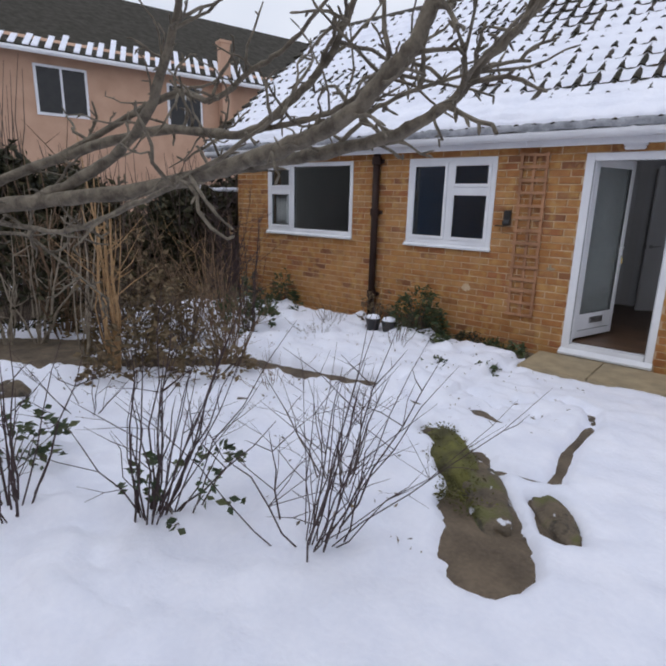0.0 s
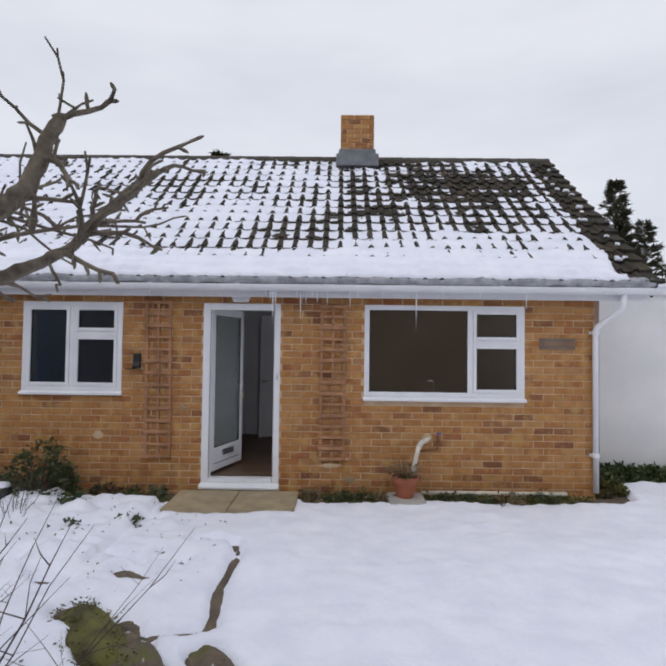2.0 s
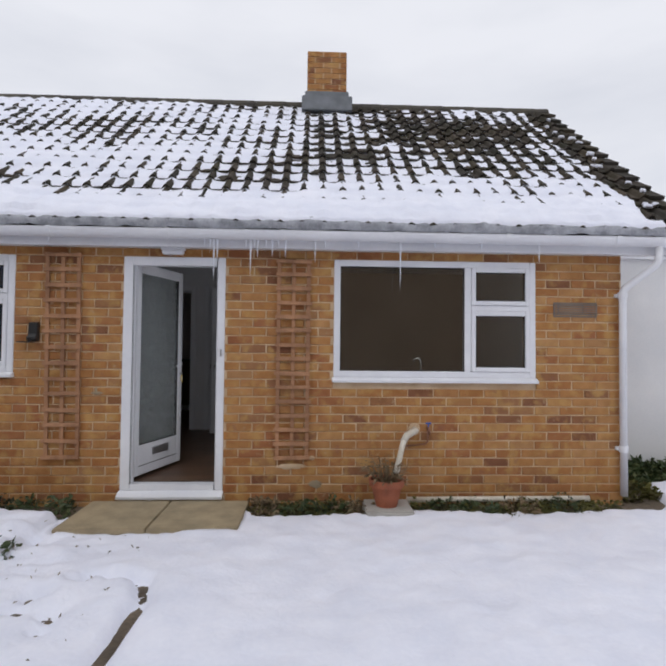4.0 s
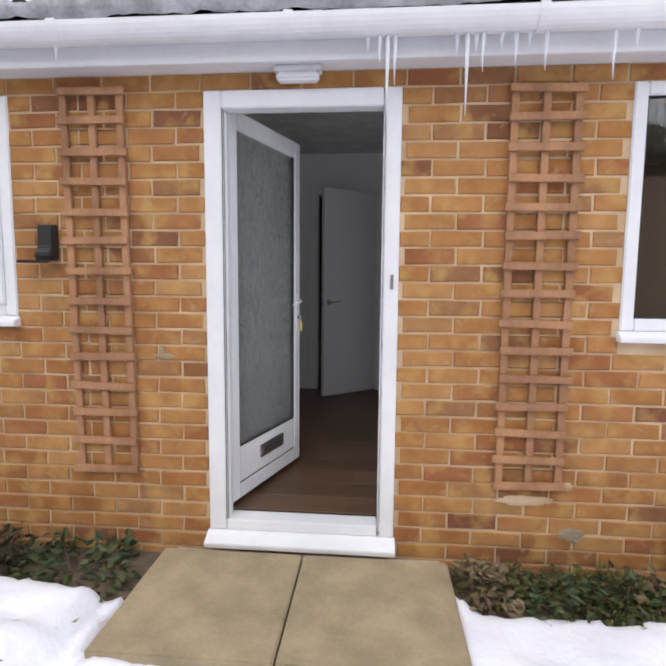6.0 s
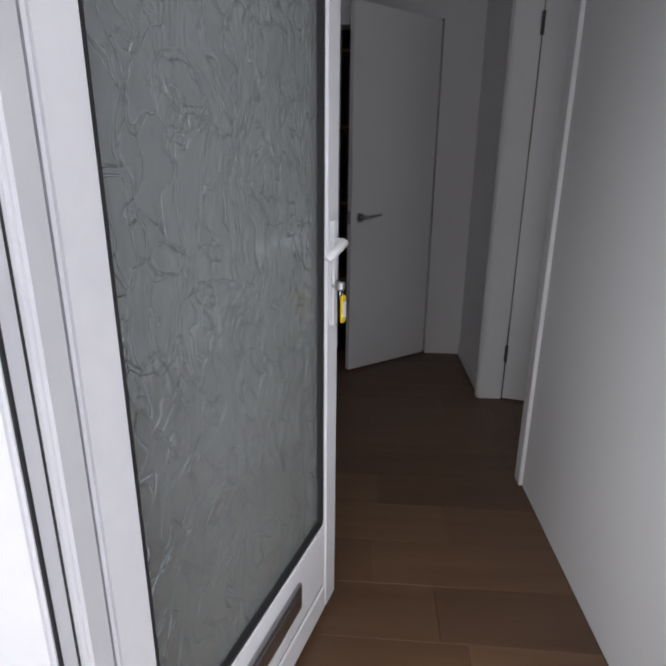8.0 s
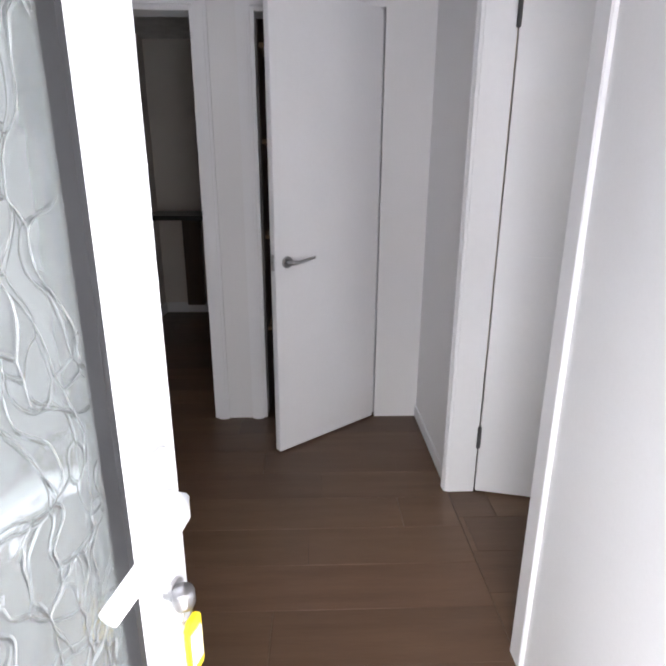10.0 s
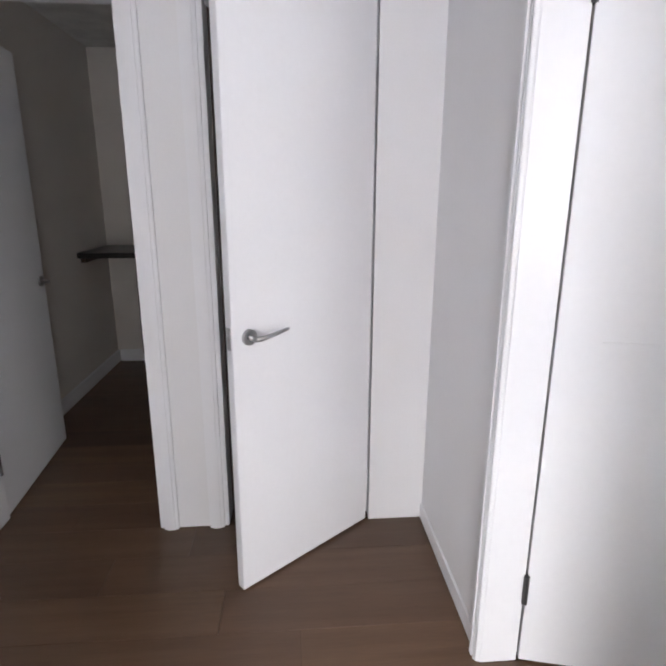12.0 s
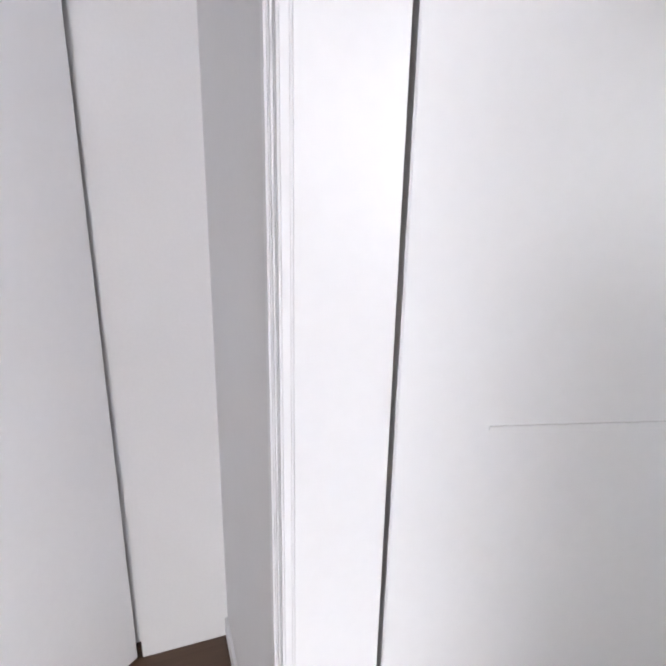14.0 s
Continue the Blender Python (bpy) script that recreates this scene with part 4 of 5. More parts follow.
la = thing("wall_lantern", (-0.74, 0.0, 1.32), "small black plastic down-light fixed to the brick", "wall light")
part("body", Geo().prism([(-0.002, 0.0), (-0.07, 0.0), (-0.075, 0.03), (-0.05, 0.06), (-0.045, 0.16), (-0.002, 0.165)], 0, -0.032, 0.045), m_black, la, bev=0.006)
part("visor", Geo().prism([(-0.10, -0.012), (-0.005, -0.012), (0.035, 0.004), (0.035, 0.012), (-0.005, 0.0), (-0.10, 0.0)], 1, -0.10, -0.02), m_black, la, bev=0.003)
part("back_plate", Geo().box(-0.03, 0.043, -0.004, 0.0, 0.01, 0.155), m_black, la)

bl = thing("bulkhead_light", (0.425, -0.05, 2.075), "white oblong outdoor light under the soffit above the door", "wall light")
part("base", Geo().box(-0.10, 0.10, -0.025, 0.048, 0.036, 0.058), m_upvc, bl, bev=0.005)
part("diffuser", Geo().box(-0.09, 0.09, -0.022, 0.04, 0.0, 0.036), m_upvc, bl, "milky white cover", bev=0.01)

bp = thing("downpipe", (-2.50, -0.06, 0.0), "dark brown rainwater downpipe with collars on the front wall", "downpipe")
part("pipe", Geo().tube([(0, 0, 0.0), (0, 0, 2.13)], [0.046, 0.046], 16), m_brown, bp, smooth=True)
part("shoe", Geo().tube([(0, 0, 0.05), (0, -0.01, -0.02), (0, -0.07, -0.06)], [0.056, 0.058, 0.056], 16), m_brown, bp)
for z in (0.28, 1.36, 2.0):
    part("collar", Geo().tube([(0, 0, z), (0, 0, z + 0.09)], [0.062, 0.062], 16).box(-0.085, 0.085, 0.03, 0.058, z + 0.02, z + 0.07), m_brown, bp, bev=0.003)

wp = thing("downpipe", (4.362, -0.050, 0.0), "white plastic downpipe with a swan neck at the house corner", "downpipe")
part("pipe", Geo().tube([(0, 0, 0.02), (0, 0, 1.80), (0.015, -0.006, 1.835), (0.225, -0.125, 2.03), (0.24, -0.135, 2.065), (0.24, -0.14, 2.19)], [0.031] * 6, 14), m_upvc, wp, smooth=True)
for z in (0.4, 1.75):
    part("clip", Geo().tube([(0, 0, z), (0, 0, z + 0.05)], [0.039, 0.039], 14).box(-0.05, 0.05, 0.02, 0.053, z + 0.01, z + 0.04), m_upvc, wp)

av = thing("air_vent", (3.96, 0.0, 1.645), "grey-brown air brick with rows of slots, set in the wall", "air vent")
part("frame", Geo().box(-0.20, 0.20, -0.006, 0.02, -0.066, -0.052).box(-0.20, 0.20, -0.006, 0.02, 0.052, 0.066).box(-0.20, -0.186, -0.006, 0.02, -0.052, 0.052).box(0.186, 0.20, -0.006, 0.02, -0.052, 0.052), m_vent, av, bev=0.003)
part("backing", Geo().box(-0.186, 0.186, 0.004, 0.02, -0.052, 0.052), m_vent, av)
for k in range(5):
    part("slat", Geo().box(-0.186, 0.186, -0.003, 0.0035, -0.046 + k * 0.021, -0.034 + k * 0.021), m_vent, av)

ot = thing("overflow_pipe", (2.52, 0.0, 0.585), "old white plastic waste pipe bending down into the pot", "waste pipe")
part("pipe", Geo().tube([(0, 0.02, 0), (0, -0.07, 0.0), (-0.03, -0.10, -0.012), (-0.09, -0.12, -0.04), (-0.125, -0.16, -0.09), (-0.21, -0.33, -0.30)], [0.024] * 6, 14), m_white_pipe, ot, smooth=True)
part("elbow", Geo().tube([(-0.02, -0.09, -0.005), (-0.09, -0.12, -0.04), (-0.12, -0.153, -0.08)], [0.029, 0.030, 0.029], 14), m_white_pipe, ot, smooth=True)
patch = part("mortar_patch", Geo().lathe(0, 0, [(0.055, -0.004), (0.05, 0.004)], 14), m_mortar, ot)
patch.matrix_basis = pose(0.0, -0.002, 0, 90, 0, 0)
tp = thing("garden_tap", (2.636, 0.0, 0.60), "outdoor tap with a blue handle on a copper pipe", "tap")
part("body", Geo().tube([(0, 0.0, 0), (0, -0.06, 0), (0, -0.075, -0.02), (0, -0.078, -0.05)], [0.011, 0.011, 0.012, 0.009], 10), m_copper, tp, smooth=True)
part("handle", Geo().tube([(0, -0.045, 0.008), (0, -0.045, 0.035)], [0.006, 0.006], 8).box(-0.024, 0.024, -0.052, -0.038, 0.035, 0.05), m_blue, tp, "blue plastic handle", bev=0.003)
part("supply_pipe", Geo().tube([(0, -0.012, 0.0), (0, -0.014, -0.12), (-0.02, -0.014, -0.14), (-0.22, -0.014, -0.16)], [0.008] * 4, 8), m_copper, tp, smooth=True)
hp = solo("ground_pipe", Geo().tube([(2.44, -0.10, 0.005), (4.02, -0.10, 0.012)], [0.024, 0.024], 12), m_white_pipe, "white plastic pipe lying along the foot of the wall", "pipe", smooth=True)

# pot on its block
solo("concrete_block", Geo().box(2.06, 2.44, -0.46, -0.10, -0.09, 0.012), m_concrete, "pale concrete block under the flower pot", "block", bev=0.012)
pot = thing("flower_pot", (2.24, -0.28, 0.012), "terracotta pot with a withered brown plant", "flower pot")
part("pot", Geo().lathe(0, 0, [(0.085, 0.0), (0.125, 0.155), (0.128, 0.16), (0.142, 0.162), (0.146, 0.215), (0.130, 0.215), (0.118, 0.17), (0.03, 0.165)], 28), m_terra, pot, smooth=False)
part("soil", Geo().lathe(0, 0, [(0.121, 0.17), (0.115, 0.18), (0.05, 0.19)], 20), m_soil, pot)
rr = random.Random(11)
g = Geo()
for i in range(70):
    a, s = rr.uniform(0, 6.28), rr.uniform(0.05, 0.24)
    r0 = rr.uniform(0, 0.08)
    h = rr.uniform(0.05, 0.20)
    p0 = Vector((r0 * math.cos(a), r0 * math.sin(a), 0.175))
    p1 = p0 + Vector((s * 0.5 * math.cos(a), s * 0.5 * math.sin(a), h))
    p2 = p1 + Vector((s * 0.5 * math.cos(a + 0.5), s * 0.5 * math.sin(a + 0.5), rr.uniform(-0.09, 0.03)))
    g.tube([p0, p1, p2], [0.003, 0.0026, 0.001], 4)
part("stem_clump", g, m_dryleaf, pot, "withered brown stems", kind="stuff")
g = Geo()
for i in range(90):
    a, s, h = rr.uniform(0, 6.28), rr.uniform(0.02, 0.17), rr.uniform(0.19, 0.36)
    g.leaf((s * math.cos(a), s * math.sin(a), h), (math.cos(a), math.sin(a), rr.uniform(-0.8, 0.4)), rr.uniform(0.03, 0.07), 0.3)
part("foliage", g, m_dryleaf, pot, kind="stuff")

# icicles
ICE = ((0.767, 0.10), (0.797, 0.34), (0.826, 0.18), (1.10, 0.30), (1.133, 0.07), (1.16, 0.14), (1.228, 0.06), (1.281, 0.13), (1.392, 0.14), (1.64, 0.18), (2.001, 0.06), (2.358, 0.40),
       (1.06, 0.08), (1.72, 0.07), (3.05, 0.05), (3.55, 0.16), (-0.55, 0.05), (0.72, 0.06), (1.33, 0.05), (2.65, 0.04))
rr = random.Random(3)
for x, n in ICE:
    y = -0.19
    g = Geo().tube([(0, 0, 0.006), (0.001, 0, -n * 0.15), (rr.uniform(-0.002, 0.002), 0, -n * 0.55), (0, 0, -n)], [0.011, 0.0085, 0.0055, 0.001], 7)
    o = part("icicle", g, m_ice, None, smooth=True)
    o.matrix_world = pose(x, y, 2.180)
    tagged(o, "thin clear icicle hanging from the gutter", "icicle", "icicles along the gutter")

# doorstep slabs
step = thing("doorstep", (0.46, -0.36, 0.0), "sandstone-coloured paving slabs in front of the door", "doorstep", kind="structure")
part("base", Geo().box(-0.62, 0.62, -0.36, 0.355, -0.16, -0.045), m_concrete, step)
for a, b in ((-0.65, -0.006), (0.002, 0.645)):
    part("slab", Geo().box(a, b, -0.40, 0.28, -0.045, -0.004), m_slab, step, bev=0.006)

# ---- kitchen behind the wide window ----
kc = thing("kitchen_counter", (1.9, 0.29, FL), "pale kitchen counter under the window", "counter")
part("carcass", Geo().box(0, 2.1, 0.0, 0.55, 0.0, 0.84), m_gloss, kc)
part("worktop", Geo().box(-0.02, 2.12, -0.008, 0.60, 0.84, 0.875), m_concrete, kc, bev=0.004)
kt = thing("kitchen_tap", (2.66, 0.40, FL + 0.875), "chrome swan-neck kitchen tap", "tap")
part("spout", Geo().tube([(0, 0, 0), (0, 0, 0.17)] + [(0.0 - 0.035 + 0.035 * math.cos(a * 0.5), 0, 0.17 + 0.035 * math.sin(a * 0.5)) for a in range(1, 7)], [0.008] * 8, 10), m_chrome, kt, smooth=True)
part("lever", Geo().tube([(0.01, 0, 0.05), (0.05, 0, 0.07)], [0.008, 0.005], 8), m_chrome, kt)

# ---- neighbours and distance ----
ga = thing("garage", (5.15, 1.43, -0.15), "low white-painted garage with snow along its flat roof", "garage")
part("wall", Geo().box(0, 9.0, 0, 6, 0, 2.52), m_whitewall, ga)
part("roof_edge", Geo().box(-0.05, 9.05, -0.05, 6.05, 2.52, 2.60), m_upvc, ga)
part("snow", Geo().box(-0.04, 9.04, -0.04, 6.04, 2.60, 2.68), m_snow, ga, "thin snow on the flat roof", bev=0.03)


def shed_roof(name, loc, size, label, walls, windows, turn=0.0):
    """A gabled house, ridge along its local x."""
    w, d, h, rise = size
    b = thing(name, loc, label, "house", turn=turn)
    g = Geo().prism([(0, 0), (d, 0), (d, h), (d / 2, h + rise), (0, h)], 0, 0, w)
    part("wall", g, walls, b)
    r = Geo()
    r.prism([(-0.4, h - 0.25), (d / 2, h + rise + 0.12), (d / 2, h + rise), (-0.4, h - 0.37)], 0, -0.3, w + 0.3)
    r.prism([(d + 0.4, h - 0.25), (d / 2, h + rise + 0.12), (d / 2, h + rise), (d + 0.4, h - 0.37)], 0, -0.3, w + 0.3)
    ro = part("roof", r, m_tile_far, b, "dark tiled roof")
    pitch = (rise + 0.37) / (d / 2 + 0.4)
    rs_ = random.Random(name)
    for i in range(44):
        x, y1 = w * (i + rs_.uniform(0.1, 0.5)) / 44, -0.42 + rs_.uniform(0.5, 1.3)
        z0, z1, sl_ = h - 0.225, h - 0.225 + pitch * (y1 + 0.42), (y1 + 0.42) * 0.35
        q = Geo()
        q.v += [(x, -0.42, z0), (x + w / 95, -0.42, z0), (x + w / 95 + sl_, y1, z1), (x + sl_, y1, z1)]
        q.v += [(a, b_, c - 0.03) for a, b_, c in q.v[:4]]
        q.f += [(0, 1, 2, 3), (7, 6, 5, 4), (0, 4, 5, 1), (1, 5, 6, 2), (2, 6, 7, 3), (3, 7, 4, 0)]
        part("snow_patch", q, m_snow, ro)
    part("gutter", Geo().tube([(-0.3, -0.45, h - 0.36), (w + 0.3, -0.45, h - 0.36)], [0.06, 0.06], 8), m_upvc, b)
    for x, z, ww, hh in windows:
        wn_ = part("window", Geo().box(x, x + ww, -0.03, 0.04, z, z + hh), m_upvc, b, bev=0.01)
        part("pane", Geo().box(x + 0.07, x + ww / 2 - 0.03, -0.036, -0.028, z + 0.07, z + hh - 0.07).box(x + ww / 2 + 0.03, x + ww - 0.07, -0.036, -0.028, z + 0.07, z + hh - 0.07), m_black, wn_)
    return b


hs = shed_roof("house", (-14.25, -1.04, -0.3), (13.4, 9.4, 5.66, 2.75), "peach-rendered two-storey house with a dark snow-streaked tiled roof", m_peach, ((5.1, 3.85, 1.1, 1.25), (9.4, 3.85, 1.1, 1.25), (1.6, 3.85, 1.3, 1.25), (5.0, 0.9, 1.5, 1.3), (9.2, 0.9, 1.5, 1.3)), 76.0)
part("flue_stack", Geo().box(6.75, 7.05, -0.32, -0.02, 3.6, 6.5).box(6.71, 7.09, -0.36, 0.02, 6.42, 6.5), m_peach, hs, "slim rendered flue rising past the eaves", bev=0.01)


def conifer(name, loc, height, width, seed, label):
    rr = random.Random(seed)
    t = thing(name, loc, label, "tree", "conifers beyond the roofs")
    part("trunk", Geo().tube([(0, 0, 0), (0, 0, height * 0.5), (0, 0, height * 0.98)], [0.16, 0.10, 0.02], 8), m_bark, t)
    g, tw = Geo(), Geo()
    for i in range(int(26 * height)):
        k = rr.random() ** 0.85
        z = height * (0.08 + 0.91 * k)
        r = width * (1 - k) ** 0.8 * rr.uniform(0.55, 1.12) + 0.10
        a = rr.uniform(0, 6.28)
        tip = Vector((r * math.cos(a), r * math.sin(a), z + r * rr.uniform(-0.25, 0.35)))
        root = Vector((0, 0, z - 0.1 * r))
        tw.tube([root, root.lerp(tip, 0.5) - Vector((0, 0, 0.06 * r)), tip], [0.03, 0.02, 0.006], 4)
        for j in range(int(16 + 26 * r)):
            p = root.lerp(tip, rr.uniform(0.15, 1.0) ** 0.7)
            d = (tip - root).normalized() + Vector((rr.uniform(-0.8, 0.8), rr.uniform(-0.8, 0.8), rr.uniform(-0.5, 0.5)))
            g.leaf(p + Vector([rr.uniform(-0.05, 0.05) for _ in range(3)]), d, rr.uniform(0.14, 0.34), 0.22)
    part("bough_clump", tw, m_bark, t, kind="stuff")
    part("crown", g, m_hedge, t, kind="stuff")


conifer("conifer", (13.2, 16.0, 0), 8.9, 1.7, 1, "tall dark conifer rising beyond the garage")
conifer("conifer", (15.3, 17.5, 0), 7.6, 1.9, 2, "dark conifer with an uneven top beyond the garage")
conifer("conifer", (-2.9, 13.0, 0), 8.9, 1.4, 3, "dark conifer tip showing above the ridge")
conifer("conifer", (-13.6, 19.0, 0), 9.4, 2.0, 4, "dark conifer between the roofs")


def hedge(name, a, b, height, depth, n, seed, label, leaf=(0.09, 0.2), material=None, twig=None):
    """A ragged hedge from a to b: stems with clumps of small leaves."""
    rr = random.Random(seed)
    a, b = Vector((*a, 0)), Vector((*b, 0))
    t = thing(name, tuple(a), label, "hedge")
    along = b - a
    side = Vector((-along.y, along.x, 0)).normalized()
    g, s = Geo(), Geo()
    for i in range(n):
        k = rr.random()
        top = height * (0.72 + 0.38 * noise.noise((k * along.length * 0.9, seed, 0.0)))
        z = top * rr.random() ** 0.6
        c = along * k + side * rr.uniform(-depth, depth) * 0.5 + Vector((0, 0, z))
        for j in range(9):
            g.leaf(c + Vector([rr.gauss(0, 0.10) for _ in range(3)]), (rr.uniform(-1, 1), rr.uniform(-1, 1), rr.uniform(-0.6, 0.9)), rr.uniform(*leaf), 0.5)
    for i in range(n // 7):
        k = rr.random()
        f = along * k + side * rr.uniform(-depth, depth) * 0.5
        tip = f + Vector((rr.uniform(-0.5, 0.5), rr.uniform(-0.5, 0.5), height * rr.uniform(0.5, 1.12)))
        s.tube(rough_line(f, tip, 4, 0.06, rr), [0.016, 0.013, 0.010, 0.007, 0.003], 4)
    part("stem_clump", s, twig or m_stem, t, kind="stuff")
    part("foliage", g, material or m_hedge, t, kind="stuff")
    return t


hedge("hedge", (-7.7, -5.2), (-7.1, -2.6), 3.0, 1.3, 1900, 21, "tall dark tangled hedge along the garden's side")
hedge("hedge", (-7.1, -2.6), (-6.2, 1.4), 2.1, 1.3, 2300, 25, "lower dark tangled hedge beside the house corner")
hedge("hedge", (-8.6, 1.8), (-5.9, 1.2), 2.2, 0.8, 900, 22, "dark evergreen bushes beside the house corner")
hedge("hedge", (-7.4, -9.0), (-7.2, -4.4), 3.0, 1.5, 1400, 23, "dark tangled hedge in the garden's far corner")

# fence beside the house, and an unseen one behind the garden


def fence(name, a, b, height, material, label, board=0.15, zs=None):
    a, b = Vector((*a, 0)), Vector((*b, 0))
    n = int((b - a).length / board)
    ang = math.degrees(math.atan2(b.y - a.y, b.x - a.x))
    t = thing(name, (a.x, a.y, -0.1), label, "fence", turn=ang)
    me = bpy.data.meshes.new("board")
    g = Geo().box(0.004, board - 0.003, -0.01, 0.01, 0, height)
    me.from_pydata(g.v, [], g.f)
    me.materials.append(material)
    for i in range(n):
        piece("board", me, t, pose(i * board, 0.004 * (i % 2), 0))
    for z in (0.3, height - 0.35):
        part("rail", Geo().box(0, n * board, 0.014, 0.06, z, z + 0.08), material, t)
    for i in range(0, n + 1, 12):
        part("post", Geo().box(i * board - 0.05, i * board + 0.05, 0.02, 0.12, 0, height + 0.08), material, t)
    return t


fence("fence", (-8.2, 0.42), (-5.35, 0.42), 1.75, m_fence, "dark-stained board fence beside the house corner")
# Unseen end fence, its height set to mirror brown in the wide window.
fence("fence", (12.0, -10.2), (-9.0, -10.2), 3.7, m_fence2, "unseen brown board fence at the garden's end, raised for the window reflections", 0.3)
# Unseen hedge, added this tall to block the sky mirrored in the panes.
hedge("hedge", (11.0, -11.6), (-9.0, -11.6), 6.6, 1.6, 9000, 24, "unseen bare brown hedge, made tall to keep sky out of the window reflections", (0.16, 0.30), m_dryleaf)
solo("fence_snow", Geo().box(-7.6, -5.4, 0.38, 0.47, 1.65, 1.72), m_snow, "strip of snow along the top of the dark fence", "snow", bev=0.02)

# ---- garden plants ----


def bare_shrub(name, x, y, n, height, spread, material, seed, label, thick=0.006, twigs=3, lean=(0, 0), z=None):
    """A shrub of many bare upright stems that fork into twigs."""
    rr = random.Random(seed)
    z0 = soil_z(x, y) - 0.01
    t = thing(name, (x, y, z0), label, "shrub", "bare winter shrubs")
    g = Geo()
    for i in range(n):
        a = rr.uniform(0, 6.28)
        r = rr.uniform(0, 0.13) * spread
        f = Vector((r * math.cos(a), r * math.sin(a), 0))
        h = height * rr.uniform(0.45, 1.05)
        s = spread * rr.uniform(0.1, 1.0) ** 1.2 * 0.62
        tip = f + Vector((s * math.cos(a) + lean[0] * h, s * math.sin(a) + lean[1] * h, h))
        pts = rough_line(f, tip, 5, 0.02 * height, rr)
        q = thick * rr.uniform(0.6, 1.25)
        g.tube(pts, [q, q * 0.92, q * 0.8, q * 0.65, q * 0.5, q * 0.2], 5)
        for j in range(rr.randint(0, twigs)):
            k = rr.randint(2, 4)
            d = Vector((rr.uniform(-1, 1), rr.uniform(-1, 1), rr.uniform(0.2, 1.0))).normalized() * height * rr.uniform(0.12, 0.34)
            mid = pts[k] + d * 0.5 + Vector([rr.uniform(-0.015, 0.015) for _ in range(3)])
            g.tube([pts[k], mid, pts[k] + d], [q * 0.5, q * 0.4, q * 0.15], 4)
            if rr.random() < 0.6:
                e = Vector((rr.uniform(-1, 1), rr.uniform(-1, 1), rr.uniform(0, 1))).normalized() * height * 0.1
                g.tube([mid, mid + e], [q * 0.35, q * 0.12], 4)
    part("stem_clump", g, material, t, kind="stuff")
    return t


def leafy(name, x, y, n, height, spread, material, seed, label, size=(0.04, 0.09), low=0.0, category="shrub", stems=True):
    rr = random.Random(seed)
    t = thing(name, (x, y, soil_z(x, y) + 0.0), label, category)
    g, s = Geo(), Geo()
    for i in range(n):
        a, r = rr.uniform(0, 6.28), spread * math.sqrt(rr.random())
        z = low + (height - low) * rr.random() * max(0.25, 1 - (r / spread) ** 2 * 0.7)
        c = Vector((r * math.cos(a), r * math.sin(a), z))
        if stems and i % 3 == 0:
            s.tube([Vector((r * 0.2 * math.cos(a), r * 0.2 * math.sin(a), 0)), c * 0.6, c], [0.005, 0.004, 0.002], 4)
        for j in range(6):
            g.leaf(c + Vector([rr.gauss(0, 0.02) for _ in range(3)]), (math.cos(a) + rr.uniform(-1, 1), math.sin(a) + rr.uniform(-1, 1), rr.uniform(-0.5, 0.9)), rr.uniform(*size), 0.55)
    if stems:
        part("stem_clump", s, m_stem, t, kind="stuff")
    part("foliage", g, material, t, kind="stuff")
    return t


bare_shrub("shrub", -0.55, -4.62, 30, 1.12, 0.78, m_redstem, 31, "multi-stemmed shrub with thin dark stems in the snow", 0.005, 2, (0.12, 0.12))
bare_shrub("shrub", 0.10, -4.20, 26, 1.12, 1.25, m_redstem, 32, "spreading shrub with bare forked dark stems in the snow", 0.0048, 5, (0.12, 0.06))
bare_shrub("shrub", -1.05, -5.05, 16, 0.85, 0.7, m_redstem, 33, "low shrub with crossing bare stems in the snow", 0.006, 3)
bare_shrub("shrub", -0.05, -3.75, 10, 0.75, 0.8, m_stem, 34, "thin bare twigs standing in the snow", 0.0045, 5)
bare_shrub("shrub", -2.15, -2.8, 16, 1.0, 0.5, m_brownstem, 35, "thicket of bare twiggy stems by the path", 0.006, 6)
bare_shrub("shrub", -3.35, -3.35, 10, 1.7, 0.7, m_stem, 36, "tall thicket of bare grey stems", 0.009, 6)
bare_shrub("shrub", -2.95, -1.9, 16, 1.8, 0.7, m_redstem, 37, "bare reddish shrub in front of the hedge", 0.007, 7)
bare_shrub("shrub", -4.2, -1.2, 20, 1.9, 0.9, m_redstem, 38, "bare reddish shrub near the house corner", 0.007, 7)
bare_shrub("shrub", -4.4, -3.3, 14, 2.3, 0.9, m_brownstem, 39, "tall pale bare stems before the hedge", 0.012, 6)
bare_shrub("shrub", -1.4, -1.1, 16, 0.55, 0.5, m_stem, 40, "small patch of dead twigs in the snow", 0.0035, 3)
bare_shrub("shrub", -2.6, -0.75, 14, 0.5, 0.5, m_stem, 41, "dead perennial stems in the snow", 0.0035, 3)
bare_shrub("shrub", -3.2, -2.5, 14, 1.2, 1.1, m_brownstem, 81, "wide tangle of thin brown branches", 0.006, 8)
bare_shrub("shrub", -3.9, -2.1, 11, 1.5, 1.2, m_brownstem, 82, "tangle of brown branches before the hedge", 0.007, 8)
bare_shrub("shrub", -2.35, -2.75, 18, 1.1, 0.8, m_brownstem, 83, "brown twiggy shrub above the path", 0.005, 8)
bare_shrub("shrub", -4.9, -0.6, 18, 1.7, 0.8, m_redstem, 84, "reddish twiggy shrub at the house corner", 0.006, 8)
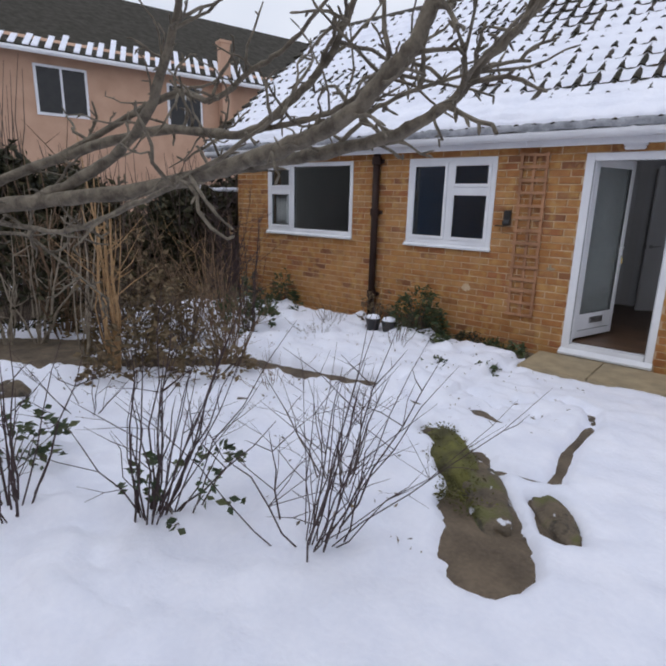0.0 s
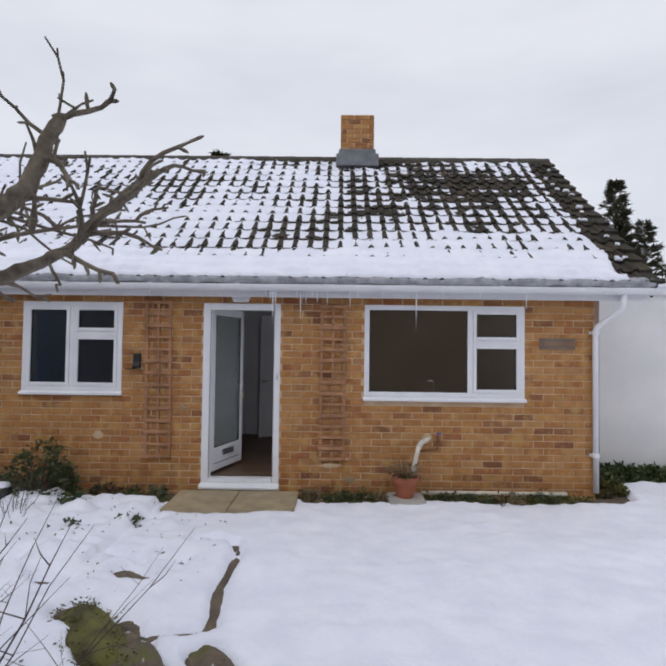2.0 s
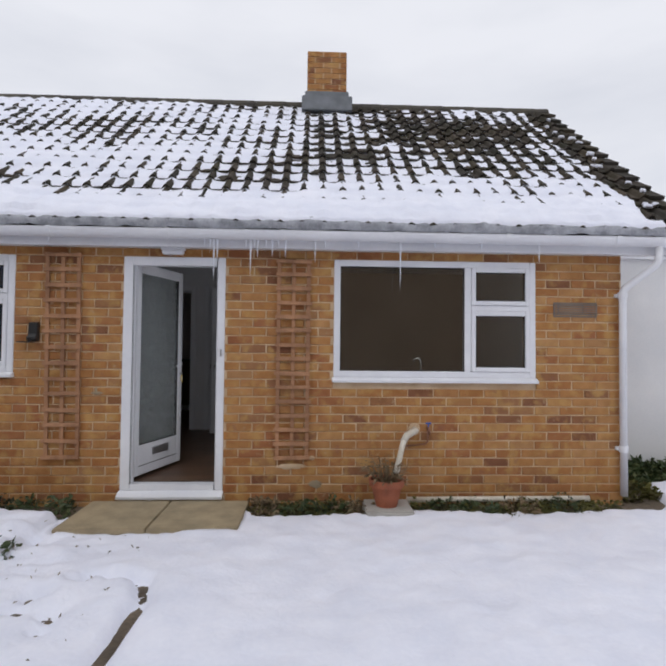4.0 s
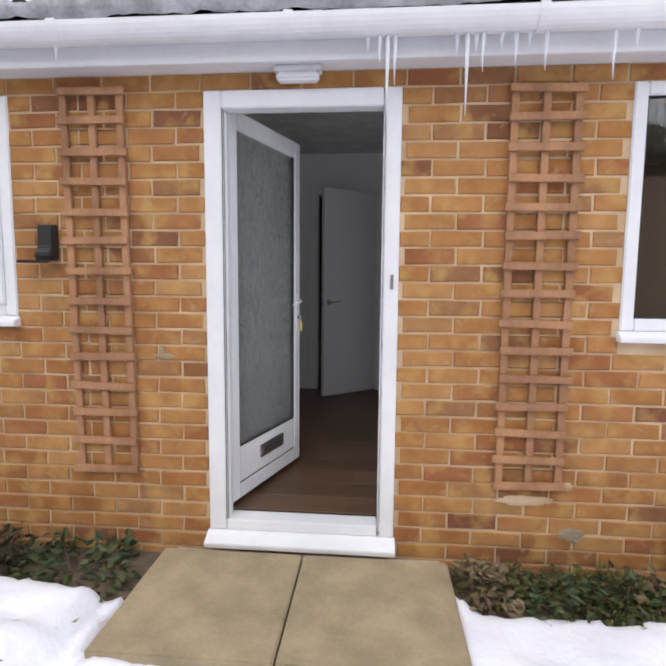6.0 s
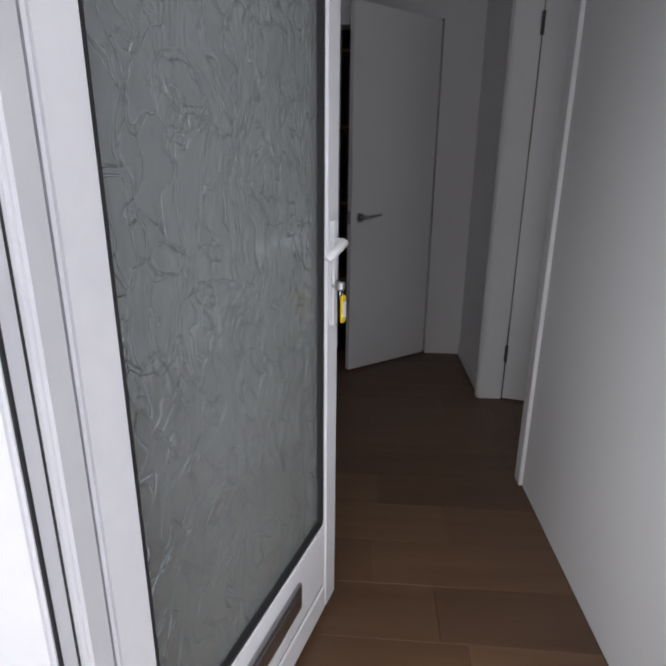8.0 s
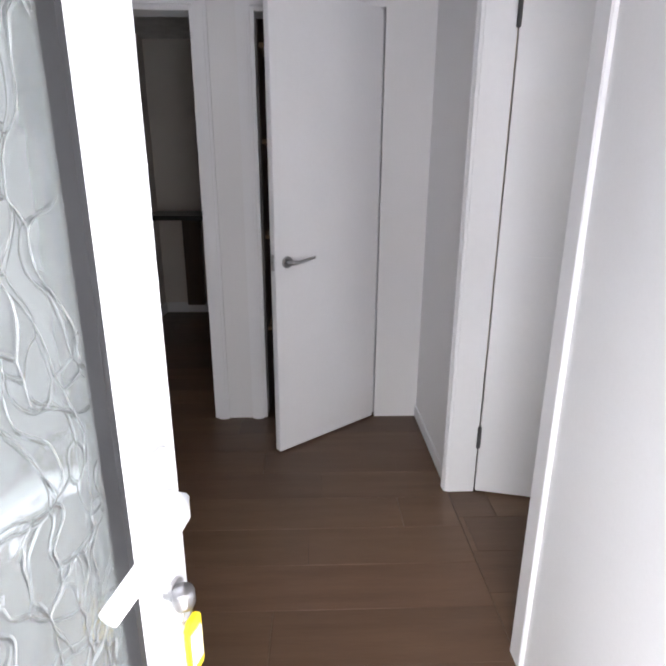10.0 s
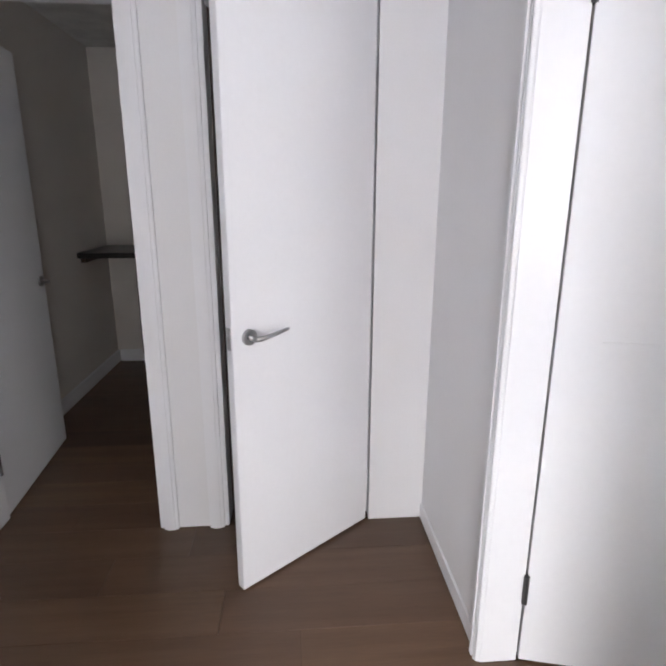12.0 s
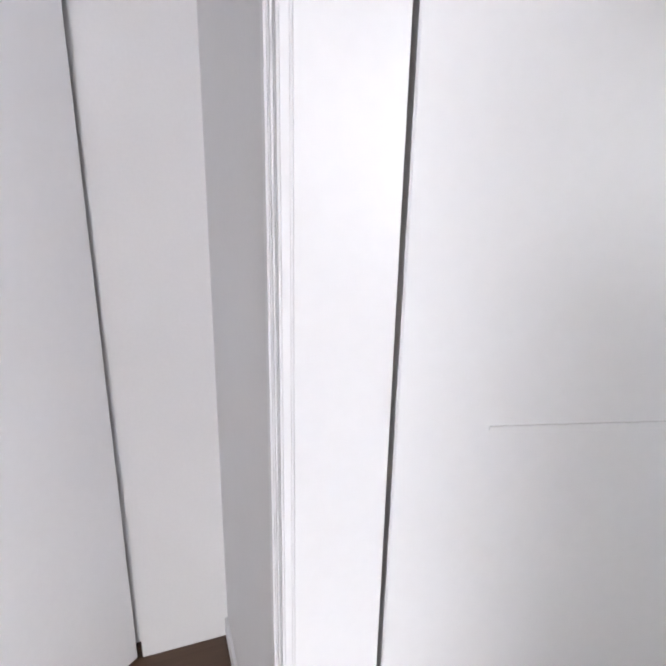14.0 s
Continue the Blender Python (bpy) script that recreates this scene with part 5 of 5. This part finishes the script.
leafy("shrub", -4.3, -0.8, 70, 0.55, 0.4, m_leaf, 85, "evergreen shrub bent under the snow", (0.05, 0.1))
leafy("shrub", 4.62, 0.35, 80, 0.12, 0.3, m_moss, 86, "tufts of grass beside the white downpipe", (0.04, 0.09), -0.02, "plant", False)
leafy("shrub", -4.3, -2.6, 220, 1.3, 0.8, m_dryleaf, 91, "brown withered shrub before the hedge", (0.04, 0.09))
leafy("shrub", -3.0, -2.7, 150, 0.8, 0.5, m_dryleaf, 92, "dead brown leaves hanging on thin stems", (0.03, 0.07))
leafy("shrub", -5.0, -3.6, 220, 1.6, 0.8, m_hedge, 93, "olive-brown shrub before the hedge", (0.05, 0.10))
bare_shrub("shrub", -4.7, -2.2, 12, 1.9, 1.3, m_brownstem, 94, "tangle of tan twigs before the hedge", 0.007, 8)
bare_shrub("shrub", -2.0, -4.2, 9, 0.6, 1.2, m_redstem, 95, "few thin stems lying over the snow", 0.004, 3)
bare_shrub("shrub", -1.2, -3.9, 8, 0.35, 1.0, m_stem, 96, "thin twigs poking out of the snow", 0.003, 4)
bare_shrub("shrub", -1.5, -2.9, 14, 0.4, 0.7, m_brownstem, 97, "dead brown twigs beside the bare path", 0.003, 4)
bare_shrub("shrub", -0.6, -2.7, 8, 0.3, 0.8, m_stem, 98, "thin twigs poking out of the snow", 0.003, 4)
bare_shrub("shrub", -2.3, -1.4, 16, 0.35, 0.6, m_stem, 99, "dead perennial stems in the snow", 0.003, 4)
bare_shrub("shrub", -3.7, -1.7, 12, 1.5, 1.3, m_cane, 101, "tangle of thin tan twigs before the hedge", 0.005, 8)
bare_shrub("shrub", -4.7, -1.1, 10, 1.6, 1.3, m_brownstem, 102, "tangle of thin brown twigs near the house corner", 0.005, 8)
bare_shrub("cane_clump", -2.72, -3.62, 15, 2.0, 0.36, m_cane, 42, "clump of upright straw-coloured canes", 0.013, 2)
bare_shrub("cane_clump", -3.5, -3.55, 6, 1.7, 0.5, m_palestem, 43, "few pale grey upright stems", 0.013, 3)
bare_shrub("shrub", -4.3, -3.65, 7, 1.7, 0.9, m_palestem, 44, "pale grey leaning stems before the dark hedge", 0.014, 5)
bare_shrub("shrub", -4.45, -3.9, 4, 1.3, 0.6, m_palestem, 45, "short pale grey stems at the path's end", 0.016, 3)
leafy("shrub", -2.62, -3.5, 120, 0.55, 0.42, m_dryleaf, 44, "heap of dry brown leaves round the canes", (0.04, 0.10))
leafy("shrub", -2.1, -3.05, 90, 0.5, 0.36, m_dryleaf, 45, "dry brown leaves among the twigs", (0.03, 0.08))
leafy("shrub", -3.5, -2.9, 130, 0.9, 0.6, m_dryleaf, 46, "withered brown undergrowth behind the canes", (0.04, 0.10))
leafy("shrub", -3.7, -1.3, 60, 0.55, 0.42, m_leaf, 47, "low evergreen plant powdered with snow", (0.05, 0.10))
leafy("shrub", -3.15, -1.75, 60, 0.6, 0.35, m_leaf, 48, "dark green leaves poking through the snow", (0.05, 0.10))
leafy("shrub", -4.0, -0.25, 90, 0.62, 0.2, m_leaf, 49, "dark evergreen bush against the brick wall", (0.03, 0.07))
leafy("shrub", -1.60, -0.34, 300, 0.66, 0.34, m_leaf, 50, "rounded dark green bush against the brick wall", (0.03, 0.07))
leafy("shrub", -2.2, -0.30, 90, 0.62, 0.26, m_dryleaf, 51, "small brown-leaved bush beside the downpipe", (0.03, 0.06))
leafy("shrub", -3.42, -0.55, 26, 0.26, 0.14, m_leaf, 52, "small evergreen tuft in the snow", (0.03, 0.06), category="plant")
leafy("shrub", -1.08, -0.63, 26, 0.2, 0.12, m_leaf, 53, "low green rosette half under snow", (0.05, 0.09), category="plant")
leafy("shrub", -0.74, -1.45, 18, 0.14, 0.11, m_leaf, 54, "yellow-green leaves poking out of the snow", (0.05, 0.09), category="plant")
leafy("shrub", -0.36, -1.12, 20, 0.15, 0.10, m_leaf, 55, "yellow-green plant poking out of the snow", (0.05, 0.09), category="plant")
leafy("shrub", -0.55, -0.24, 60, 0.15, 0.26, m_leaf, 56, "low weeds at the foot of the wall", (0.03, 0.07), category="plant")
leafy("shrub", -0.95, -0.14, 60, 0.13, 0.22, m_hedge, 57, "dead weeds at the foot of the wall", (0.03, 0.06), category="plant")
leafy("shrub", -1.55, -4.9, 40, 0.45, 0.3, m_leaf, 58, "evergreen sprig with broad leaves in the snow", (0.04, 0.08), 0.1)
leafy("shrub", -0.45, -4.5, 18, 0.45, 0.3, m_leaf, 59, "dark leaves at the foot of the stems", (0.04, 0.07), 0.15)
for i, (x, y) in enumerate(((1.3, -0.14), (1.55, -0.2), (1.8, -0.16), (2.6, -0.2), (2.85, -0.25), (3.05, -0.2), (3.3, -0.24), (3.55, -0.2), (3.8, -0.18), (4.1, -0.16), (1.7, -0.28))):
    leafy("moss_clump", x, y, 90, 0.07, 0.18, m_moss, 60 + i, "low mossy weeds at the foot of the wall", (0.02, 0.05), -0.02, "plant", False)
for i, (x, y) in enumerate(((4.75, 0.75), (4.95, 1.05), (5.2, 0.95), (5.35, 1.22), (5.6, 1.05), (5.85, 1.2), (6.1, 1.1), (6.3, 1.25), (4.65, 1.2), (5.05, 1.3))):
    leafy("grass_tuft", x, y, 170, 0.09, 0.30, m_grass, 180 + i, "dark green grass clear of snow by the white wall", (0.04, 0.10), -0.02, "grass", False)
for i, (x, y) in enumerate(((1.22, -0.22), (1.5, -0.28), (1.78, -0.27), (1.98, -0.22), (2.72, -0.24), (3.0, -0.28), (3.35, -0.25), (3.72, -0.22))):
    leafy("weed", x, y, 46, 0.13, 0.15, m_leaf if i % 3 else m_dryleaf, 200 + i, "low straggling weeds at the foot of the wall", (0.03, 0.06), -0.01, "plant")
g = Geo()
rr = random.Random(8)
for i in range(520):
    x, y = rr.uniform(-3.6, 0.6), rr.uniform(-4.3, -0.6)
    if bare(x, y) < 0:
        z = snow_z(x, y)
        g.leaf((x, y, z), (rr.uniform(-1, 1), rr.uniform(-1, 1), rr.uniform(0.0, 0.8)), rr.uniform(0.012, 0.038), 0.45)
solo("fallen_leaves", g, m_dryleaf, "scattered dead leaves lying on the snow", "leaves", "stuff")


def boulder(name, loc, size, material, seed, label):
    bm = bmesh.new()
    bmesh.ops.create_icosphere(bm, subdivisions=4, radius=1.0)
    for v in bm.verts:
        n = v.co.normalized()
        v.co = n * (1 + 0.22 * noise.noise(n * 1.7 + Vector((seed, 0, 0))) + 0.07 * noise.noise(n * 6 + Vector((0, seed, 0))))
        v.co = Vector((v.co.x * size[0], v.co.y * size[1], v.co.z * size[2]))
    me = bpy.data.meshes.new(name)
    bm.to_mesh(me)
    bm.free()
    for p in me.polygons:
        p.use_smooth = True
    me.materials.append(material)
    o = new(name, me)
    o.matrix_world = pose(*loc)
    return tagged(o, label, "rock")


boulder("rock", (0.24, -3.00, -0.03), (0.14, 0.42, 0.09), m_moss, 1, "flat rock covered with green moss").rotation_euler = (0, 0, 0.7)
boulder("rock", (0.53, -3.22, -0.05), (0.15, 0.44, 0.09), m_rock, 2, "long brown earthy rock clear of snow").rotation_euler = (0, 0, 0.62)
boulder("rock", (0.93, -3.22, -0.04), (0.10, 0.22, 0.07), m_rock, 3, "dark rock with snow round it").rotation_euler = (0, 0, 0.6)
for i, (x, y) in enumerate(((0.02, -2.74), (0.14, -2.90), (0.24, -3.02), (0.33, -3.15), (0.42, -3.28), (0.50, -3.40))):
    leafy("moss_clump", x, y, 60, 0.07, 0.13, m_moss, 160 + i, "low green moss on the rock by the path", (0.012, 0.028), 0.02, "plant", False)
boulder("rock", (-2.74, -4.46, 0.03), (0.17, 0.13, 0.115), m_rock, 4, "small mossy stone in the snow")
pots = thing("plant_pot", (-2.05, -0.64, soil_z(-2.05, -0.64) + 0.06), "small black plastic plant pot capped with snow", "plant pot", "black plant pots by the downpipe")
part("pot", Geo().lathe(0, 0, [(0.07, 0), (0.09, 0.15), (0.096, 0.15), (0.096, 0.17), (0.085, 0.17), (0.08, 0.14)], 18), m_black, pots)
part("soil", Geo().lathe(0, 0, [(0.079, 0.13), (0.05, 0.15)], 14), m_soil, pots)
part("snow_cap", Geo().lathe(0, 0, [(0.084, 0.15), (0.088, 0.172), (0.07, 0.20), (0.03, 0.213)], 18), m_snow, pots, "cap of snow", smooth=True)
copy_thing(pots, pose(-1.84, -0.60, soil_z(-1.84, -0.60) + 0.05))

# ---- the old fruit tree whose limbs hang into the garden ----
tree = thing("fruit_tree", (-2.75, -5.1, -0.05), "gnarled leafless fruit tree with knobbly grey-brown limbs", "tree")
O = Vector((-2.75, -5.1, -0.05))
rr = random.Random(77)


def smooth_line(pts, n):
    pts = [Vector(p) for p in pts]
    out = []
    for i in range(len(pts) - 1):
        p0, p1, p2, p3 = pts[max(i - 1, 0)], pts[i], pts[i + 1], pts[min(i + 2, len(pts) - 1)]
        for j in range(n):
            t = j / n
            out.append(0.5 * ((2 * p1) + (p2 - p0) * t + (2 * p0 - 5 * p1 + 4 * p2 - p3) * t * t + (3 * p1 - p0 - 3 * p2 + p3) * t * t * t))
    out.append(pts[-1])
    return out


def limb(pts, r0, r1, spurs, seed, name="limb"):
    rl = random.Random(seed)
    line = smooth_line(pts, 6)
    n = len(line)
    line = [p + Vector([rl.uniform(-0.006, 0.006) for _ in range(3)]) for p in line]
    g = Geo()
    g.tube([p - O for p in line], [(r0 + (r1 - r0) * i / (n - 1)) * rl.uniform(0.9, 1.12) for i in range(n)], 10)
    ob = part(name, g, m_bark, tree, smooth=True)
    h = Geo()
    for i in range(spurs):
        k = rl.randint(2, n - 2)
        p = line[k] - O
        ax = (line[min(k + 1, n - 1)] - line[k - 1]).normalized()
        d = (ax * rl.uniform(-0.2, 1.0) + Vector((rl.uniform(-1, 1), rl.uniform(-1, 1), rl.uniform(-0.5, 1)))).normalized()
        length = rl.uniform(0.10, 0.42)
        q = rl.uniform(0.005, 0.011)
        tp_ = [p]
        for j in range(5):
            d = (d + Vector([rl.uniform(-0.45, 0.45) for _ in range(3)])).normalized()
            tp_.append(tp_[-1] + d * length / 5)
        h.tube(tp_, [q, q * 0.9, q * 0.8, q * 0.7, q * 0.65, q * 0.45], 6)
        for j in (1, 2, 3, 4, 5):
            if rl.random() < 0.75:
                e = (d + Vector([rl.uniform(-1.2, 1.2) for _ in range(3)])).normalized()
                s = rl.uniform(0.02, 0.06)
                h.tube([tp_[j], tp_[j] + e * s * 0.7, tp_[j] + e * s], [q * 0.55, q * 0.6, q * 0.3], 5)
    part("twig_clump", h, m_bark, ob, kind="stuff")
    return line


part("trunk", Geo().tube([(0, 0, 0), (0.02, 0.0, 0.6), (0.05, 0.05, 1.1), (0.2, 0.2, 1.45)], [0.17, 0.13, 0.12, 0.10], 14), m_bark, tree, smooth=True)
limb([(-2.6, -4.95, 1.35), (-1.8, -4.5, 1.50), (-1.05, -4.25, 1.58), (-0.45, -4.2, 1.68), (-0.02, -4.2, 1.76), (0.27, -4.2, 1.85), (0.42, -4.2, 1.96), (0.52, -4.2, 2.04), (0.58, -4.2, 2.15), (0.63, -4.2, 2.28)], 0.044, 0.020, 22, 1)
limb([(-0.9, -4.24, 1.60), (-0.31, -4.1, 1.70), (0.11, -4.1, 1.74), (0.34, -4.1, 1.77), (0.5, -4.1, 1.82), (0.62, -4.1, 1.88), (0.71, -4.1, 1.97), (0.81, -4.1, 2.05), (0.91, -4.1, 2.14)], 0.030, 0.011, 20, 2)
limb([(-2.55, -4.9, 1.4), (-1.9, -4.3, 1.75), (-1.3, -4.0, 1.91), (-0.84, -4.0, 1.87), (-0.47, -4.0, 1.86), (-0.18, -4.0, 1.99), (-0.04, -4.0, 2.08), (0.07, -4.0, 2.21), (0.14, -4.0, 2.33)], 0.032, 0.010, 26, 3)
limb([(-1.9, -4.3, 1.75), (-1.3, -3.9, 2.11), (-0.91, -3.9, 2.05), (-0.58, -3.9, 2.16), (-0.36, -3.9, 2.22), (-0.08, -3.9, 2.39)], 0.022, 0.008, 22, 4)
limb([(-1.8, -4.5, 1.5), (-1.34, -4.3, 1.71), (-0.89, -4.3, 1.93), (-0.64, -4.3, 2.25), (-0.56, -4.3, 2.49)], 0.032, 0.014, 16, 5)
limb([(-0.47, -4.0, 1.86), (-0.1, -3.95, 1.9), (0.2, -3.95, 2.0), (0.4, -3.95, 2.12), (0.5, -3.95, 2.3)], 0.012, 0.006, 18, 6)
limb([(0.11, -4.1, 1.74), (0.25, -4.0, 1.9), (0.5, -3.95, 1.98), (0.8, -3.9, 2.02)], 0.010, 0.005, 12, 7)

limb([(-2.6, -4.95, 1.30), (-2.3, -4.6, 1.36), (-1.47, -4.5, 1.35), (-0.78, -4.5, 1.49), (-0.34, -4.5, 1.61), (-0.04, -4.5, 1.71), (0.15, -4.4, 1.85)], 0.018, 0.006, 16, 8)
limb([(-2.5, -4.9, 1.25), (-2.4, -4.4, 1.28), (-2.25, -4.2, 1.10), (-2.09, -4.2, 1.06), (-1.66, -4.2, 0.92)], 0.014, 0.005, 8, 9)

# mortar smears and repairs on the brickwork


def smear(x, z, wide, high, seed, material):
    bm = bmesh.new()
    bmesh.ops.create_icosphere(bm, subdivisions=4, radius=1.0)
    for v in bm.verts:
        n = v.co.normalized()
        k = 1 + 0.55 * noise.noise(n * 3.1 + Vector((seed, 3, 0)))
        v.co = Vector((n.x * k * wide, n.y * 0.007, n.z * k * high))
    me = bpy.data.meshes.new("mortar_smear")
    bm.to_mesh(me)
    bm.free()
    me.materials.append(material)
    piece("mortar_smear", me, wall_front, pose(x, -0.001, z))


m_repair = mat("grey_cement", (0.36, 0.29, 0.19), (0.26, 0.21, 0.14), rough=0.95, scale=14, fine=120, bump=0.5)
for i, (x, z, w, h, mm) in enumerate(((-0.205, 0.885, 0.045, 0.012, m_repair), (-0.215, 0.905, 0.010, 0.026, m_repair), (-1.16, 0.57, 0.05, 0.04, m_mortar), (1.45, 0.262, 0.11, 0.022, m_mortar),
                                      (1.63, 0.335, 0.022, 0.018, m_mortar), (1.66, 0.11, 0.05, 0.03, m_repair))):
    smear(x, z, w, h, i, mm)

# ---- bricks of the front wall ----
rb = random.Random(9)
C0, CH, BL = 0.036, 0.075, 0.225
brick_meshes = {}


def brick_verts(x0, x1, z0, z1, rr):
    """A brick's outer shell with worn, slightly crooked arrises."""
    k = 0.004
    j = [rr.uniform(-0.0028, 0.0022) for _ in range(8)]
    d = [rr.uniform(-0.0016, 0.0012) for _ in range(4)]
    c = [(x0 + j[0], z0 + j[1]), (x1 + j[2], z0 + j[3]), (x1 + j[4], z1 + j[5]), (x0 + j[6], z1 + j[7])]
    s = [(1, 1), (-1, 1), (-1, -1), (1, -1)]
    v = [(x, 0.011, z) for x, z in c] + [(x, 0.0035, z) for x, z in c] + [(c[i][0] + s[i][0] * k, d[i], c[i][1] + s[i][1] * k) for i in range(4)]
    f = [(8, 9, 10, 11), (4, 5, 9, 8), (5, 6, 10, 9), (6, 7, 11, 10), (7, 4, 8, 11), (0, 1, 5, 4), (1, 2, 6, 5), (2, 3, 7, 6), (3, 0, 4, 7)]
    return v, f


far_bricks = Geo()
row = -4
while C0 + CH * row < WALL_TOP - 0.08:
    z0, z1 = C0 + CH * row + 0.005, C0 + CH * (row + 1) - 0.005
    cuts = [(X_LEFT, X_RIGHT)]
    for x0, x1, a, b in OPENINGS:
        if z1 > a + 0.012 and z0 < b - 0.012:
            nxt = []
            for p, q in cuts:
                if x1 <= p or x0 >= q:
                    nxt.append((p, q))
                else:
                    nxt += [(p, x0 - 0.003), (x1 + 0.003, q)]
            cuts = nxt
    phase = (-0.240 if row % 2 else -0.127) + rb.uniform(-0.005, 0.005)
    for p, q in cuts:
        k = math.floor((p - phase) / BL)
        while phase + k * BL < q:
            a, b = max(p, phase + k * BL + 0.0048), min(q, phase + (k + 1) * BL - 0.0048)
            k += 1
            if b - a < 0.025:
                continue
            if -1.1 < a < 1.85 and z0 > -0.03:
                w = (round(b - a, 3), rb.randint(0, 7))
                if w not in brick_meshes:
                    me = bpy.data.meshes.new("brick")
                    v, f = brick_verts(0, w[0], 0, CH - 0.010, rb)
                    me.from_pydata(v, [], f)
                    me.materials.append(m_brick)
                    brick_meshes[w] = me
                piece("brick", brick_meshes[w], wall_front, pose(a, rb.uniform(-0.0015, 0.0015), z0 + rb.uniform(-0.001, 0.001), 0, rb.uniform(-0.25, 0.25), 0))
            else:
                v, f = brick_verts(a, b, z0, z1, rb)
                n0 = len(far_bricks.v)
                far_bricks.v += v
                far_bricks.f += [tuple(n0 + i for i in q4) for q4 in f]
    row += 1
part("brickwork", far_bricks, m_brick_far, wall_front, kind="stuff")
